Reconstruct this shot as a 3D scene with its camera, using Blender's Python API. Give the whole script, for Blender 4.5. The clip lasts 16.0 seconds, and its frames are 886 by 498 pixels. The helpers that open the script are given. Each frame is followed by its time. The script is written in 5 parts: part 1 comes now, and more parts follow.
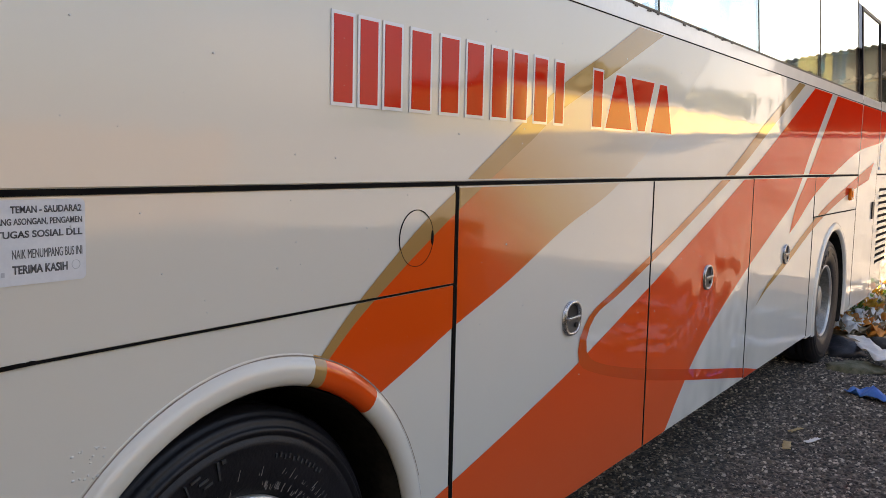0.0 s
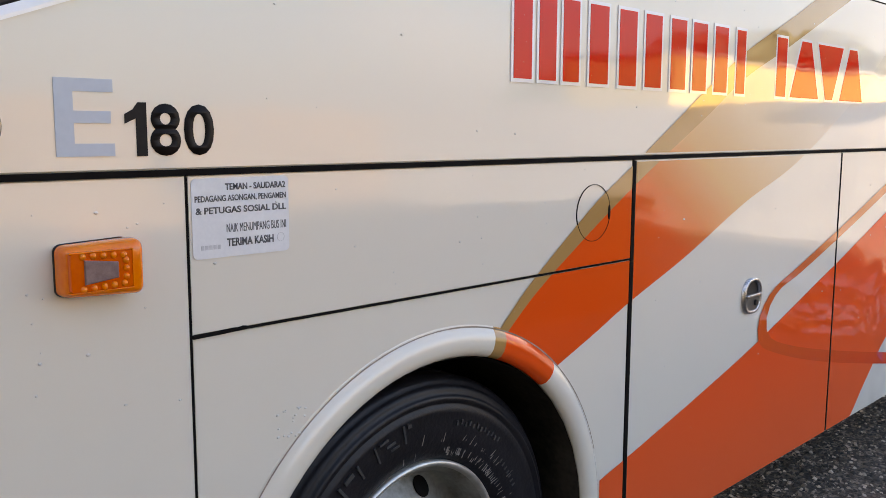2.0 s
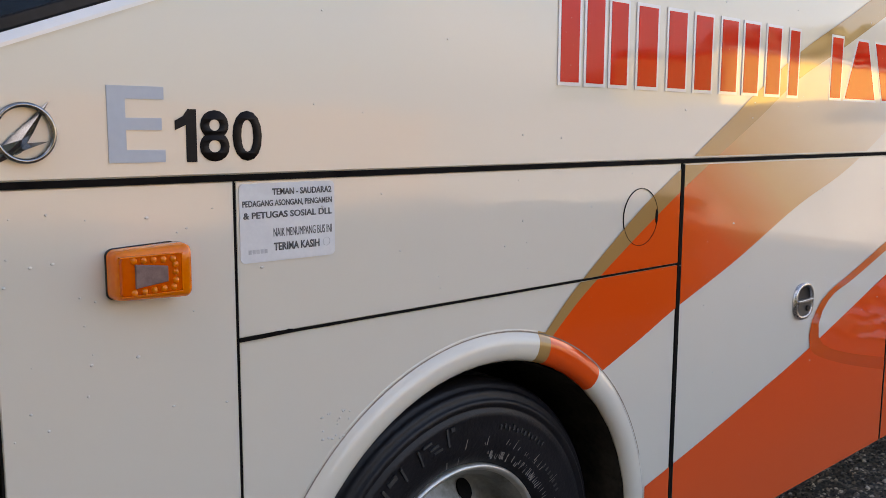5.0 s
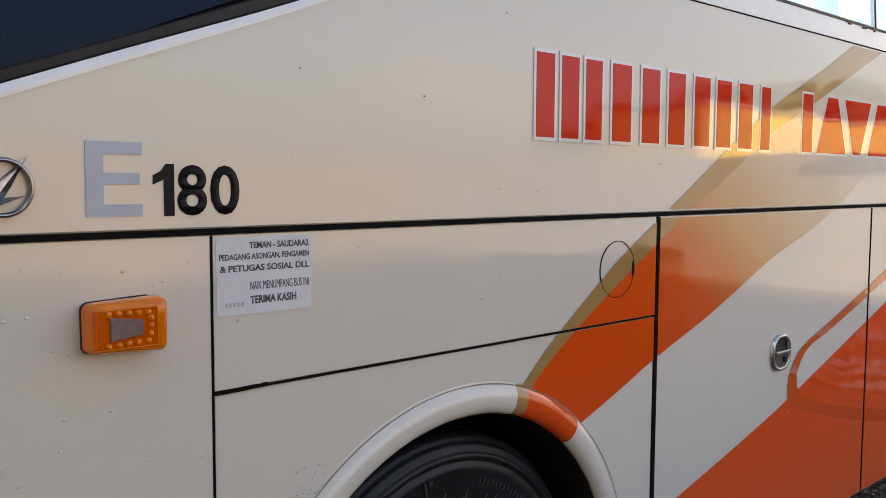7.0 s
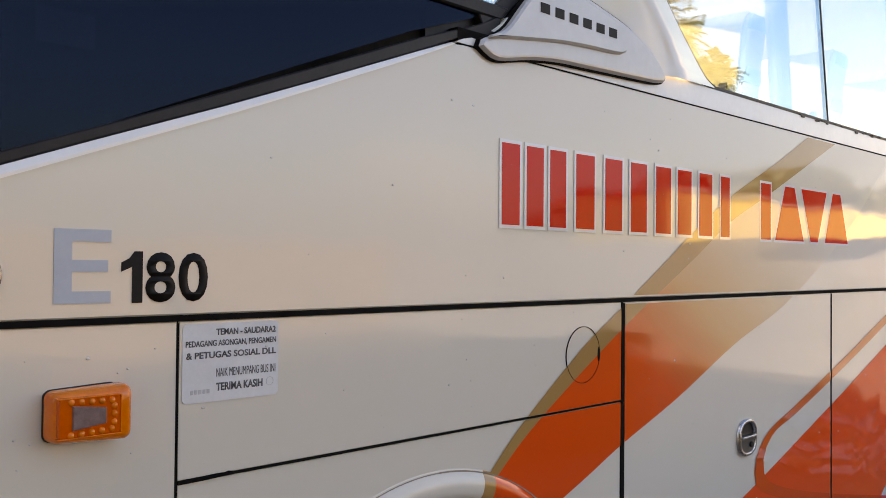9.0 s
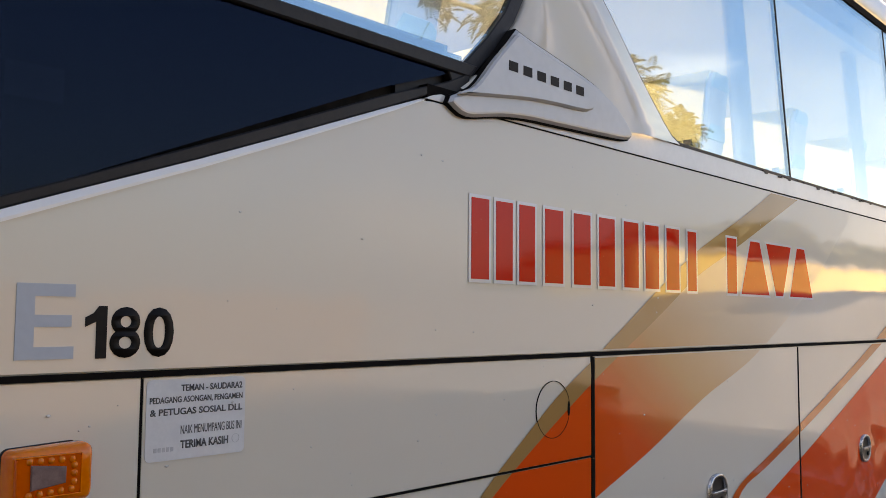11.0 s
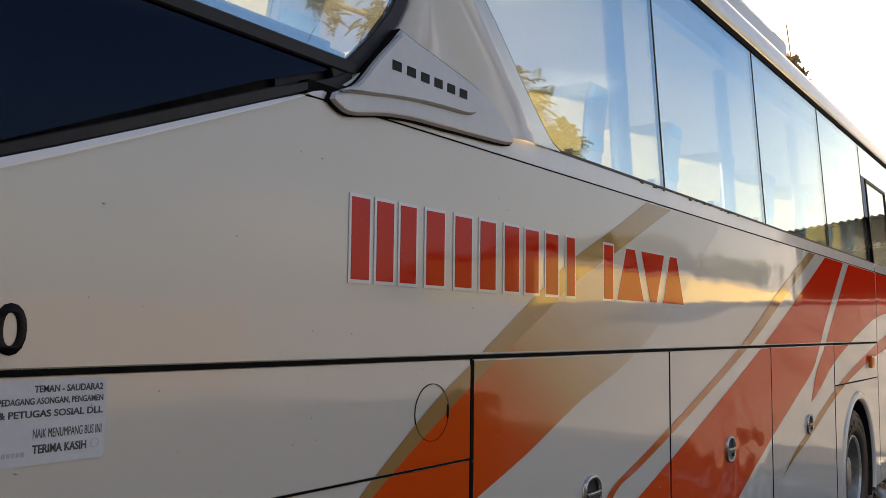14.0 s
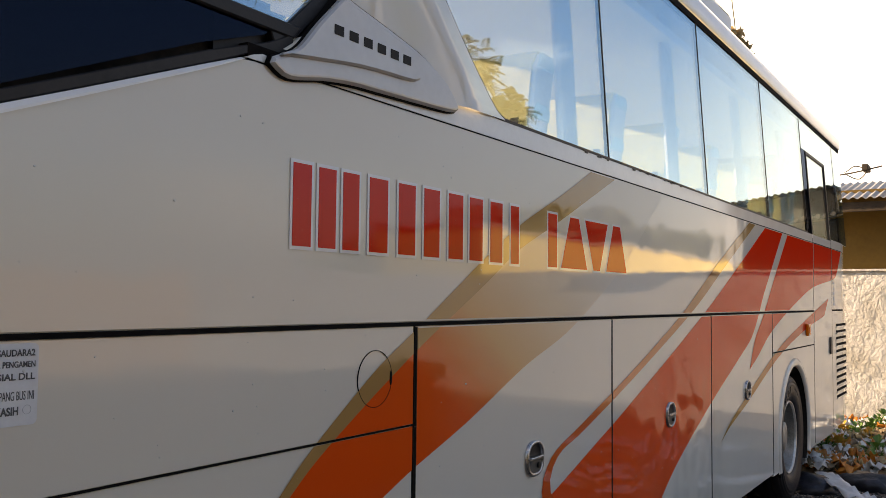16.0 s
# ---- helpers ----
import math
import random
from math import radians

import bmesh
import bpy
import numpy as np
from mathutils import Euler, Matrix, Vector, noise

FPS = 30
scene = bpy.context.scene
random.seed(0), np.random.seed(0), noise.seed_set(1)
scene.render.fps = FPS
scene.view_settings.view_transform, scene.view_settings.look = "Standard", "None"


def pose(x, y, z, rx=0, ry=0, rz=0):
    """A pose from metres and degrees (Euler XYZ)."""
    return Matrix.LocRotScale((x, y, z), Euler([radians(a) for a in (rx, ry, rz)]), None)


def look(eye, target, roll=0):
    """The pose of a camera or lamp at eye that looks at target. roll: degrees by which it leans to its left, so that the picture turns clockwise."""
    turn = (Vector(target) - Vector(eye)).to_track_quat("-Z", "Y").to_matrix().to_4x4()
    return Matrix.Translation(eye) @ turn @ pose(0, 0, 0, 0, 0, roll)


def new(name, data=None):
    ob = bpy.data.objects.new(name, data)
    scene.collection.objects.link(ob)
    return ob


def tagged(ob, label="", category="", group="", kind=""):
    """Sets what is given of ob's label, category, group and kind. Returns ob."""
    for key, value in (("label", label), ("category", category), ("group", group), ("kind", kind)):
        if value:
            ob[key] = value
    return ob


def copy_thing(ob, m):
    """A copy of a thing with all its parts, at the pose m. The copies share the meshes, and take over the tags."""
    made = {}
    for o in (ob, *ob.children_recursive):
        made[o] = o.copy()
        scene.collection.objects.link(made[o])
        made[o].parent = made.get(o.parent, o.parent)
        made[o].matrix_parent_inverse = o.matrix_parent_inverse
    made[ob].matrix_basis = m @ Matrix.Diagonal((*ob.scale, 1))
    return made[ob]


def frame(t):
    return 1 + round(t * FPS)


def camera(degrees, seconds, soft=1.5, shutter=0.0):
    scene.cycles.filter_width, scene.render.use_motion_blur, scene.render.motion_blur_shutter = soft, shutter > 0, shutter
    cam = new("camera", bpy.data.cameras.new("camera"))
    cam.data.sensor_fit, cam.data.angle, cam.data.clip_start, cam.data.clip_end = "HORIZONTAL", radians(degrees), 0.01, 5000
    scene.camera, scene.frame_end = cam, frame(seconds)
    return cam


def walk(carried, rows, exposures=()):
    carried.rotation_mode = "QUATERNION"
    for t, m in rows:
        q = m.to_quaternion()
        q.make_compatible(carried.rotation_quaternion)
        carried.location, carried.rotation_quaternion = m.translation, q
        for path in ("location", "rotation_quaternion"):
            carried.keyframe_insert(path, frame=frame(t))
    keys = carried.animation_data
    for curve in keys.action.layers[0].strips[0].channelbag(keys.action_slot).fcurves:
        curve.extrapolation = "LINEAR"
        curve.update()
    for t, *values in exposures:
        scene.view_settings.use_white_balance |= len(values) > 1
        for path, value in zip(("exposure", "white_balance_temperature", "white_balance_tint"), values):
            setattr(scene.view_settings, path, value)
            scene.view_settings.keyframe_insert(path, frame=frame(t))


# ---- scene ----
cam = camera(53.3, 16.0, soft=0.8)
PATH = [
    (0, (-2.19, -1.449, 1.647), (-0.548, -0.326, 1.44), 1.3),
    (0.5, (-2.204, -1.455, 1.643), (-0.585, -0.303, 1.418), 1.0),
    (1, (-2.227, -1.452, 1.647), (-0.675, -0.214, 1.403), 0.9),
    (1.5, (-2.239, -1.442, 1.654), (-0.766, -0.115, 1.393), 0.7),
    (2, (-2.247, -1.433, 1.643), (-0.839, -0.038, 1.38), 0.2),
    (2.5, (-2.245, -1.418, 1.64), (-0.875, 0.013, 1.365), 0.1),
    (3, (-2.244, -1.423, 1.643), (-0.902, 0.031, 1.354), 0.1),
    (3.5, (-2.248, -1.419, 1.648), (-0.91, 0.038, 1.353), 0.1),
    (6, (-2.239, -1.449, 1.662), (-0.903, 0.022, 1.437), 0.2),
    (6.5, (-2.238, -1.452, 1.663), (-0.886, 0.01, 1.471), 0.3),
    (7, (-2.242, -1.457, 1.664), (-0.876, -0.004, 1.51), 0.3),
    (7.5, (-2.248, -1.464, 1.664), (-0.867, -0.022, 1.556), 0.3),
    (8, (-2.253, -1.471, 1.667), (-0.857, -0.04, 1.602), 0.4),
    (8.5, (-2.254, -1.476, 1.669), (-0.847, -0.054, 1.664), 0.4),
    (9, (-2.255, -1.481, 1.674), (-0.838, -0.07, 1.707), 0.5),
    (9.5, (-2.258, -1.485, 1.678), (-0.83, -0.086, 1.747), 0.5),
    (12, (-2.243, -1.478, 1.675), (-0.749, -0.162, 1.864), 0.6),
    (12.5, (-2.235, -1.473, 1.674), (-0.71, -0.194, 1.865), 0.7),
    (13, (-2.231, -1.476, 1.667), (-0.674, -0.235, 1.86), 0.7),
    (13.5, (-2.228, -1.478, 1.661), (-0.637, -0.28, 1.85), 0.7),
    (14, (-2.221, -1.478, 1.657), (-0.602, -0.317, 1.834), 0.7),
    (14.5, (-2.221, -1.485, 1.655), (-0.581, -0.352, 1.816), 0.7),
    (15, (-2.218, -1.494, 1.652), (-0.561, -0.383, 1.797), 0.6),
    (15.5, (-2.213, -1.494, 1.649), (-0.542, -0.403, 1.778), 0.6),
    (16, (-2.21, -1.497, 1.646), (-0.524, -0.426, 1.759), 0.6),
]
walk(cam, [(t, look(eye, target, roll)) for t, eye, target, roll in PATH],
     exposures=[(0.0, 1.79, 9500, 21), (1.5, 2.18, 9300, 21), (3.5, 2.38, 9200, 21), (6.0, 1.92, 9500, 22), (9.5, 1.78, 9700, 22),
                (12.5, 1.12, 9100, 20), (16.0, 0.92, 9300, 20)])

# ---- light ----
world = bpy.data.worlds.new("sky")
scene.world = world
world.use_nodes = True
wn, wl = world.node_tree.nodes, world.node_tree.links
wn.clear()
SUN_EL, SUN_AZ = radians(18.5), math.atan2(0.97, -0.24)   # azimuth from +x towards +y
sky = wn.new("ShaderNodeTexSky")
sky.sky_type, sky.sun_disc, sky.sun_elevation = "NISHITA", False, SUN_EL
sky.sun_rotation = radians(90) - SUN_AZ
sky.dust_density, sky.ozone_density = 0.5, 5.0
cloud_at = wn.new("ShaderNodeTexCoord")
cloud_map = wn.new("ShaderNodeMapping")
cloud_map.inputs["Scale"].default_value = (1.0, 1.0, 2.6)
cloud_map.inputs["Location"].default_value = (0.3, 0.9, 0.2)
cloud_noise = wn.new("ShaderNodeTexNoise")
cloud_noise.inputs["Scale"].default_value, cloud_noise.inputs["Detail"].default_value = 2.2, 6.0
cloud_ramp = wn.new("ShaderNodeValToRGB")
cloud_ramp.color_ramp.elements[0].position, cloud_ramp.color_ramp.elements[1].position = 0.54, 0.82
cloud_mix = wn.new("ShaderNodeMix")
cloud_mix.data_type = "RGBA"
cloud_mix.inputs["B"].default_value = (8.5, 8.8, 9.2, 1)
background = wn.new("ShaderNodeBackground")
background.inputs["Strength"].default_value = 0.15
wout = wn.new("ShaderNodeOutputWorld")
wl.new(cloud_at.outputs["Generated"], cloud_map.inputs["Vector"])
wl.new(cloud_map.outputs["Vector"], cloud_noise.inputs["Vector"])
wl.new(cloud_noise.outputs["Fac"], cloud_ramp.inputs["Fac"])
wl.new(cloud_ramp.outputs["Color"], cloud_mix.inputs["Factor"])
wl.new(sky.outputs["Color"], cloud_mix.inputs["A"])
haze_z = wn.new("ShaderNodeSeparateXYZ")
haze_ramp = wn.new("ShaderNodeValToRGB")
haze_ramp.color_ramp.elements[0].position, haze_ramp.color_ramp.elements[0].color = 0.04, (0.95, 0.95, 0.95, 1)
haze_ramp.color_ramp.elements[1].position, haze_ramp.color_ramp.elements[1].color = 0.34, (0.0, 0.0, 0.0, 1)
haze_mid = haze_ramp.color_ramp.elements.new(0.15)
haze_mid.color = (0.40, 0.40, 0.40, 1)
haze_mix = wn.new("ShaderNodeMix")
haze_mix.data_type = "RGBA"
# haze glows on the sun's side, most towards the rear of the yard
toward = wn.new("ShaderNodeVectorMath")
toward.operation = "DOT_PRODUCT"
toward.inputs[1].default_value = (0.60, 0.80, 0.0)
glow = wn.new("ShaderNodeMapRange")
glow.inputs["From Min"].default_value, glow.inputs["From Max"].default_value = 0.2, 1.0
glow.inputs["To Min"].default_value, glow.inputs["To Max"].default_value = 0.31, 1.8
haze_tone = wn.new("ShaderNodeVectorMath")
haze_tone.operation = "SCALE"
haze_tone.inputs[0].default_value = (7.9, 8.0, 7.9)
wl.new(cloud_at.outputs["Generated"], toward.inputs[0])
wl.new(toward.outputs["Value"], glow.inputs["Value"])
wl.new(glow.outputs["Result"], haze_tone.inputs["Scale"])
wl.new(haze_tone.outputs["Vector"], haze_mix.inputs["B"])
wl.new(cloud_at.outputs["Generated"], haze_z.inputs["Vector"])
lift = wn.new("ShaderNodeMapRange")
lift.inputs["From Min"].default_value, lift.inputs["From Max"].default_value = 0.35, 0.62
lift.inputs["To Min"].default_value, lift.inputs["To Max"].default_value = 0.0, 0.32
lower = wn.new("ShaderNodeMath")
lower.operation = "SUBTRACT"
wl.new(toward.outputs["Value"], lift.inputs["Value"])
wl.new(haze_z.outputs["Z"], lower.inputs[0])
wl.new(lift.outputs["Result"], lower.inputs[1])
wl.new(lower.outputs["Value"], haze_ramp.inputs["Fac"])
wl.new(haze_ramp.outputs["Color"], haze_mix.inputs["Factor"])
wl.new(cloud_mix.outputs["Result"], haze_mix.inputs["A"])
wl.new(haze_mix.outputs["Result"], background.inputs["Color"])
wl.new(background.outputs["Background"], wout.inputs["Surface"])

sun = new("sun", bpy.data.lights.new("sun", "SUN"))
sun.data.energy, sun.data.angle, sun.data.color = 5.0, radians(0.6), (1.0, 0.90, 0.74)
sun.matrix_world = look((30 * math.cos(SUN_AZ) * math.cos(SUN_EL), 30 * math.sin(SUN_AZ) * math.cos(SUN_EL), 30 * math.sin(SUN_EL)), (0, 0, 0))


# ---- materials ----
def mat_new(name):
    m = bpy.data.materials.new(name)
    m.use_nodes = True
    return m, m.node_tree.nodes, m.node_tree.links, m.node_tree.nodes["Principled BSDF"]


def noise_node(n, l, coord, scale, detail=4.0, rough=0.55):
    t = n.new("ShaderNodeTexNoise")
    t.inputs["Scale"].default_value, t.inputs["Detail"].default_value, t.inputs["Roughness"].default_value = scale, detail, rough
    l.new(coord, t.inputs["Vector"])
    return t.outputs["Fac"]


def ramp_node(n, l, fac, stops):
    r = n.new("ShaderNodeValToRGB")
    e = r.color_ramp.elements
    while len(e) < len(stops):
        e.new(0.5)
    for el, (p, c) in zip(e, stops):
        el.position, el.color = p, (*c, 1) if len(c) == 3 else c
    l.new(fac, r.inputs["Fac"])
    return r.outputs["Color"]


def mixed(n, l, fac, a, b, mode="MIX"):
    x = n.new("ShaderNodeMix")
    x.data_type, x.blend_type = "RGBA", mode
    for sock, val in (("Factor", fac), ("A", a), ("B", b)):
        if isinstance(val, (int, float)):
            x.inputs[sock].default_value = val
        elif isinstance(val, tuple):
            x.inputs[sock].default_value = (*val, 1)
        else:
            l.new(val, x.inputs[sock])
    return x.outputs["Result"]


def bumped(n, l, bsdf, height, strength, distance, slot="Normal"):
    b = n.new("ShaderNodeBump")
    b.inputs["Strength"].default_value, b.inputs["Distance"].default_value = strength, distance
    l.new(height, b.inputs["Height"])
    l.new(b.outputs["Normal"], bsdf.inputs[slot])


def surface(name, dark, light, scale=6.0, rough=0.6, metal=0.0, bump=0.0, bump_scale=40.0, coat=0.0, spec=0.5, rough2=None):
    """A surface with blotches and grain between two colours."""
    m, n, l, b = mat_new(name)
    at = n.new("ShaderNodeTexCoord").outputs["Object"]
    big = noise_node(n, l, at, scale)
    fine = noise_node(n, l, at, scale * 9, 3.0)
    col = ramp_node(n, l, big, [(0.3, dark), (0.7, light)])
    col = mixed(n, l, 0.25, col, ramp_node(n, l, fine, [(0.35, dark), (0.65, light)]))
    l.new(col, b.inputs["Base Color"])
    b.inputs["Metallic"].default_value, b.inputs["Coat Weight"].default_value = metal, coat
    b.inputs["Specular IOR Level"].default_value = spec
    b.inputs["Coat Roughness"].default_value = 0.06
    r = n.new("ShaderNodeMapRange")
    r.inputs["To Min"].default_value, r.inputs["To Max"].default_value = rough, rough if rough2 is None else rough2
    l.new(fine, r.inputs["Value"])
    l.new(r.outputs["Result"], b.inputs["Roughness"])
    if bump:
        bumped(n, l, b, noise_node(n, l, at, bump_scale, 5.0), 1.0, bump)
    return m


def paint(name, stops, axis=(0.0, 0.0, 1.0), lo=0.0, hi=1.0, wave=0.00045, dust=0.03, coat=1.0):
    """Glossy coach paint: a colour run along an axis, thin dust, slightly uneven sheet metal."""
    m, n, l, b = mat_new(name)
    at = n.new("ShaderNodeTexCoord").outputs["Object"]
    dot = n.new("ShaderNodeVectorMath")
    dot.operation = "DOT_PRODUCT"
    dot.inputs[1].default_value = axis
    l.new(at, dot.inputs[0])
    span = n.new("ShaderNodeMapRange")
    span.inputs["From Min"].default_value, span.inputs["From Max"].default_value = lo, hi
    l.new(dot.outputs["Value"], span.inputs["Value"])
    col = ramp_node(n, l, span.outputs["Result"], stops)
    blot = noise_node(n, l, at, 1.7, 5.0)
    speck = noise_node(n, l, at, 120.0, 2.0)
    film = ramp_node(n, l, blot, [(0.35, (0, 0, 0)), (0.75, (dust, dust, dust))])
    col = mixed(n, l, film, col, (0.36, 0.32, 0.26))
    spots = ramp_node(n, l, speck, [(0.74, (0, 0, 0)), (0.80, (0.35, 0.35, 0.35))])
    col = mixed(n, l, spots, col, (0.55, 0.52, 0.47))
    l.new(col, b.inputs["Base Color"])
    b.inputs["Roughness"].default_value = 0.5
    b.inputs["Specular IOR Level"].default_value = 0.0
    b.inputs["Coat Weight"].default_value, b.inputs["Coat IOR"].default_value = coat, 1.56
    cr = ramp_node(n, l, blot, [(0.3, (0.02, 0.02, 0.02)), (0.8, (0.09, 0.09, 0.09))])
    l.new(cr, b.inputs["Coat Roughness"])
    sheet = noise_node(n, l, at, 2.3, 2.0, 0.4)
    # the middle luggage doors are dented low down
    dent = noise_node(n, l, at, 3.4, 1.2, 0.4)
    where = n.new("ShaderNodeVectorMath")
    where.operation = "DISTANCE"
    where.inputs[1].default_value = (2.6, 0.0, 0.70)
    l.new(at, where.inputs[0])
    near = n.new("ShaderNodeMapRange")
    near.interpolation_type = "SMOOTHSTEP"
    near.inputs["From Min"].default_value, near.inputs["From Max"].default_value = 0.95, 0.30
    near.inputs["To Min"].default_value, near.inputs["To Max"].default_value = 0.0, 11.0
    l.new(where.outputs["Value"], near.inputs["Value"])
    dented = n.new("ShaderNodeMath")
    dented.operation = "MULTIPLY_ADD"
    l.new(dent, dented.inputs[0])
    l.new(near.outputs["Result"], dented.inputs[1])
    l.new(sheet, dented.inputs[2])
    bumped(n, l, b, dented.outputs["Value"], 1.0, wave * 8, "Coat Normal")
    return m


WHITE = (0.75, 0.695, 0.60)
M_white = paint("cream_white_paint", [(0.0, WHITE), (1.0, WHITE)])
M_gold = paint("gold_paint", [(0.0, (0.46, 0.25, 0.085)), (0.55, (0.43, 0.235, 0.085)), (1.0, (0.40, 0.21, 0.07))], (0, 0, 1), 1.0, 2.3)
M_fade = paint("orange_fading_paint", [(0.0, (0.88, 0.085, 0.010)), (0.25, (0.86, 0.105, 0.015)), (0.34, (0.72, 0.18, 0.045)), (0.46, (0.68, 0.38, 0.17)), (0.66, (0.70, 0.53, 0.36)), (1.0, WHITE)],
               (0.6, 0, 1.0), 1.0, 2.75, dust=0.01, coat=0.7)
M_band = paint("red_orange_paint", [(0.0, (0.95, 0.125, 0.036)), (0.40, (0.92, 0.080, 0.012)), (0.75, (0.84, 0.034, 0.005)), (1.0, (0.80, 0.022, 0.003))], (0, 0, 1), 0.4, 2.1, dust=0.01, coat=0.55)
M_loop = paint("orange_to_gold_paint", [(0.0, (0.90, 0.060, 0.006)), (0.40, (0.72, 0.12, 0.016)), (0.75, (0.42, 0.15, 0.045)), (1.0, (0.40, 0.22, 0.075))], (0, 0, 1), 0.5, 2.1)
M_tail = paint("gold_to_red_paint", [(0.0, (0.40, 0.24, 0.07)), (0.35, (0.55, 0.18, 0.05)), (0.6, (0.66, 0.06, 0.025)), (1.0, (0.68, 0.04, 0.015))], (1.0, 0, 0), 3.4, 7.0, coat=0.6)
M_red = paint("red_lettering_film", [(0.0, (0.72, 0.010, 0.003)), (1.0, (0.76, 0.013, 0.004))], (0, 0, 1), 1.7, 2.0, dust=0.0, coat=0.42)
M_outline = paint("white_lettering_film", [(0.0, (0.80, 0.78, 0.78)), (1.0, (0.8, 0.78, 0.78))])
M_black_film = surface("black_lettering_film", (0.006, 0.005, 0.005), (0.016, 0.013, 0.013), 8, 0.5, spec=0.15)
M_blue_film = surface("pale_blue_grey_film", (0.44, 0.49, 0.56), (0.52, 0.57, 0.63), 7, 0.5)
M_gap = surface("dark_seam", (0.004, 0.003, 0.003), (0.012, 0.010, 0.009), 20, 0.9, spec=0.1)
M_rubber = surface("black_rubber", (0.006, 0.005, 0.005), (0.020, 0.017, 0.017), 14, 0.5, bump=0.0006, bump_scale=60, spec=0.3)
M_tyre = surface("tyre_rubber", (0.005, 0.005, 0.007), (0.014, 0.012, 0.015), 9, 0.36, bump=0.0012, bump_scale=90, rough2=0.55, spec=0.33)
M_tyre_mark = surface("scuffed_tyre_rubber", (0.022, 0.022, 0.025), (0.06, 0.06, 0.06), 30, 0.5)
M_rim = surface("dusty_silver_rim", (0.20, 0.18, 0.15), (0.50, 0.48, 0.44), 9, 0.38, metal=0.75, bump=0.0008, bump_scale=70, rough2=0.6)
M_rim_lip = surface("bright_rim_lip", (0.42, 0.40, 0.36), (0.66, 0.64, 0.6), 20, 0.3, metal=0.6)
M_emblem = surface("darkened_chrome", (0.16, 0.16, 0.16), (0.42, 0.42, 0.42), 30, 0.15, metal=1.0, rough2=0.3)
M_handle = surface("satin_grey_metal", (0.06, 0.06, 0.06), (0.14, 0.14, 0.135), 30, 0.42, metal=0.6)
M_bezel = surface("dull_chrome", (0.34, 0.34, 0.35), (0.52, 0.52, 0.53), 30, 0.2, metal=1.0, rough2=0.35)
M_trim = surface("white_trim_paint", (0.70, 0.69, 0.67), (0.80, 0.79, 0.77), 5, 0.3, coat=0.8)
M_white_edge = surface("bright_white_edge_paint", (0.84, 0.84, 0.83), (0.90, 0.90, 0.89), 5, 0.3, coat=1.0)
M_silver = surface("silver_grey_paint", (0.48, 0.475, 0.475), (0.57, 0.565, 0.565), 4, 0.36, metal=0.15, coat=0.4)
M_under = surface("dirty_underbody_and_blockers", (0.012, 0.011, 0.010), (0.05, 0.042, 0.034), 6, 0.85, bump=0.003, bump_scale=18, spec=0.1)
M_paper = surface("faded_white_sticker", (0.64, 0.65, 0.67), (0.75, 0.76, 0.77), 16, 0.55)
M_ink = surface("worn_black_ink", (0.02, 0.02, 0.022), (0.16, 0.16, 0.17), 45, 0.6)
M_ink_faint = surface("faded_grey_ink", (0.40, 0.41, 0.43), (0.58, 0.58, 0.6), 60, 0.6)


def glass(name, tint, f0=0.06, edge=0.9, rough=0.0, sheen=(1.0, 1.0, 1.0)):
    """Window glass: tinted clear sheet whose gloss rises towards grazing views."""
    m, n, l, b = mat_new(name)
    n.remove(b)
    clear, gloss, mix, layer = n.new("ShaderNodeBsdfTransparent"), n.new("ShaderNodeBsdfGlossy"), n.new("ShaderNodeMixShader"), n.new("ShaderNodeLayerWeight")
    clear.inputs["Color"].default_value = (*tint, 1)
    gloss.inputs["Roughness"].default_value = rough
    gloss.inputs["Color"].default_value = (*sheen, 1)
    layer.inputs["Blend"].default_value = 0.5
    power, span = n.new("ShaderNodeMath"), n.new("ShaderNodeMapRange")
    power.operation = "POWER"
    power.inputs[1].default_value = 3.6
    span.inputs["To Min"].default_value, span.inputs["To Max"].default_value = f0, edge
    l.new(layer.outputs["Facing"], power.inputs[0])
    l.new(power.outputs["Value"], span.inputs["Value"])
    l.new(span.outputs["Result"], mix.inputs["Fac"])
    l.new(clear.outputs["BSDF"], mix.inputs[1])
    l.new(gloss.outputs["BSDF"], mix.inputs[2])
    l.new(mix.outputs["Shader"], n["Material Output"].inputs["Surface"])
    return m


M_glass = glass("tinted_window_glass", (0.92, 0.95, 0.97), 0.29, 0.9, 0.0, (0.76, 0.97, 1.04))
# far panes carry a dark tint to dim the view behind the seats
M_glass_far = glass("dimming_far_glass", (0.34, 0.37, 0.42), 0.05, 0.6)
M_glass_dark = glass("dark_film_glass", (0.16, 0.17, 0.21), 0.014, 0.25, 0.0, (0.45, 0.65, 1.0))
M_amber = surface("amber_plastic", (0.78, 0.11, 0.0), (0.92, 0.23, 0.004), 11, 0.2, coat=0.7, spec=0.2)
M_amber_deep = surface("deep_orange_plastic", (0.70, 0.08, 0.0), (0.84, 0.14, 0.0), 14, 0.2, coat=0.5, spec=0.2)
M_reflector = surface("grey_pink_reflector", (0.13, 0.075, 0.075), (0.24, 0.16, 0.155), 60, 0.35)
M_cloth = surface("yellow_headrest_cloth", (0.80, 0.70, 0.34), (0.88, 0.80, 0.46), 12, 0.85, bump=0.001, bump_scale=60)
M_seat = surface("grey_seat_fabric", (0.84, 0.85, 0.87), (0.90, 0.91, 0.92), 18, 0.9, bump=0.001, bump_scale=120)
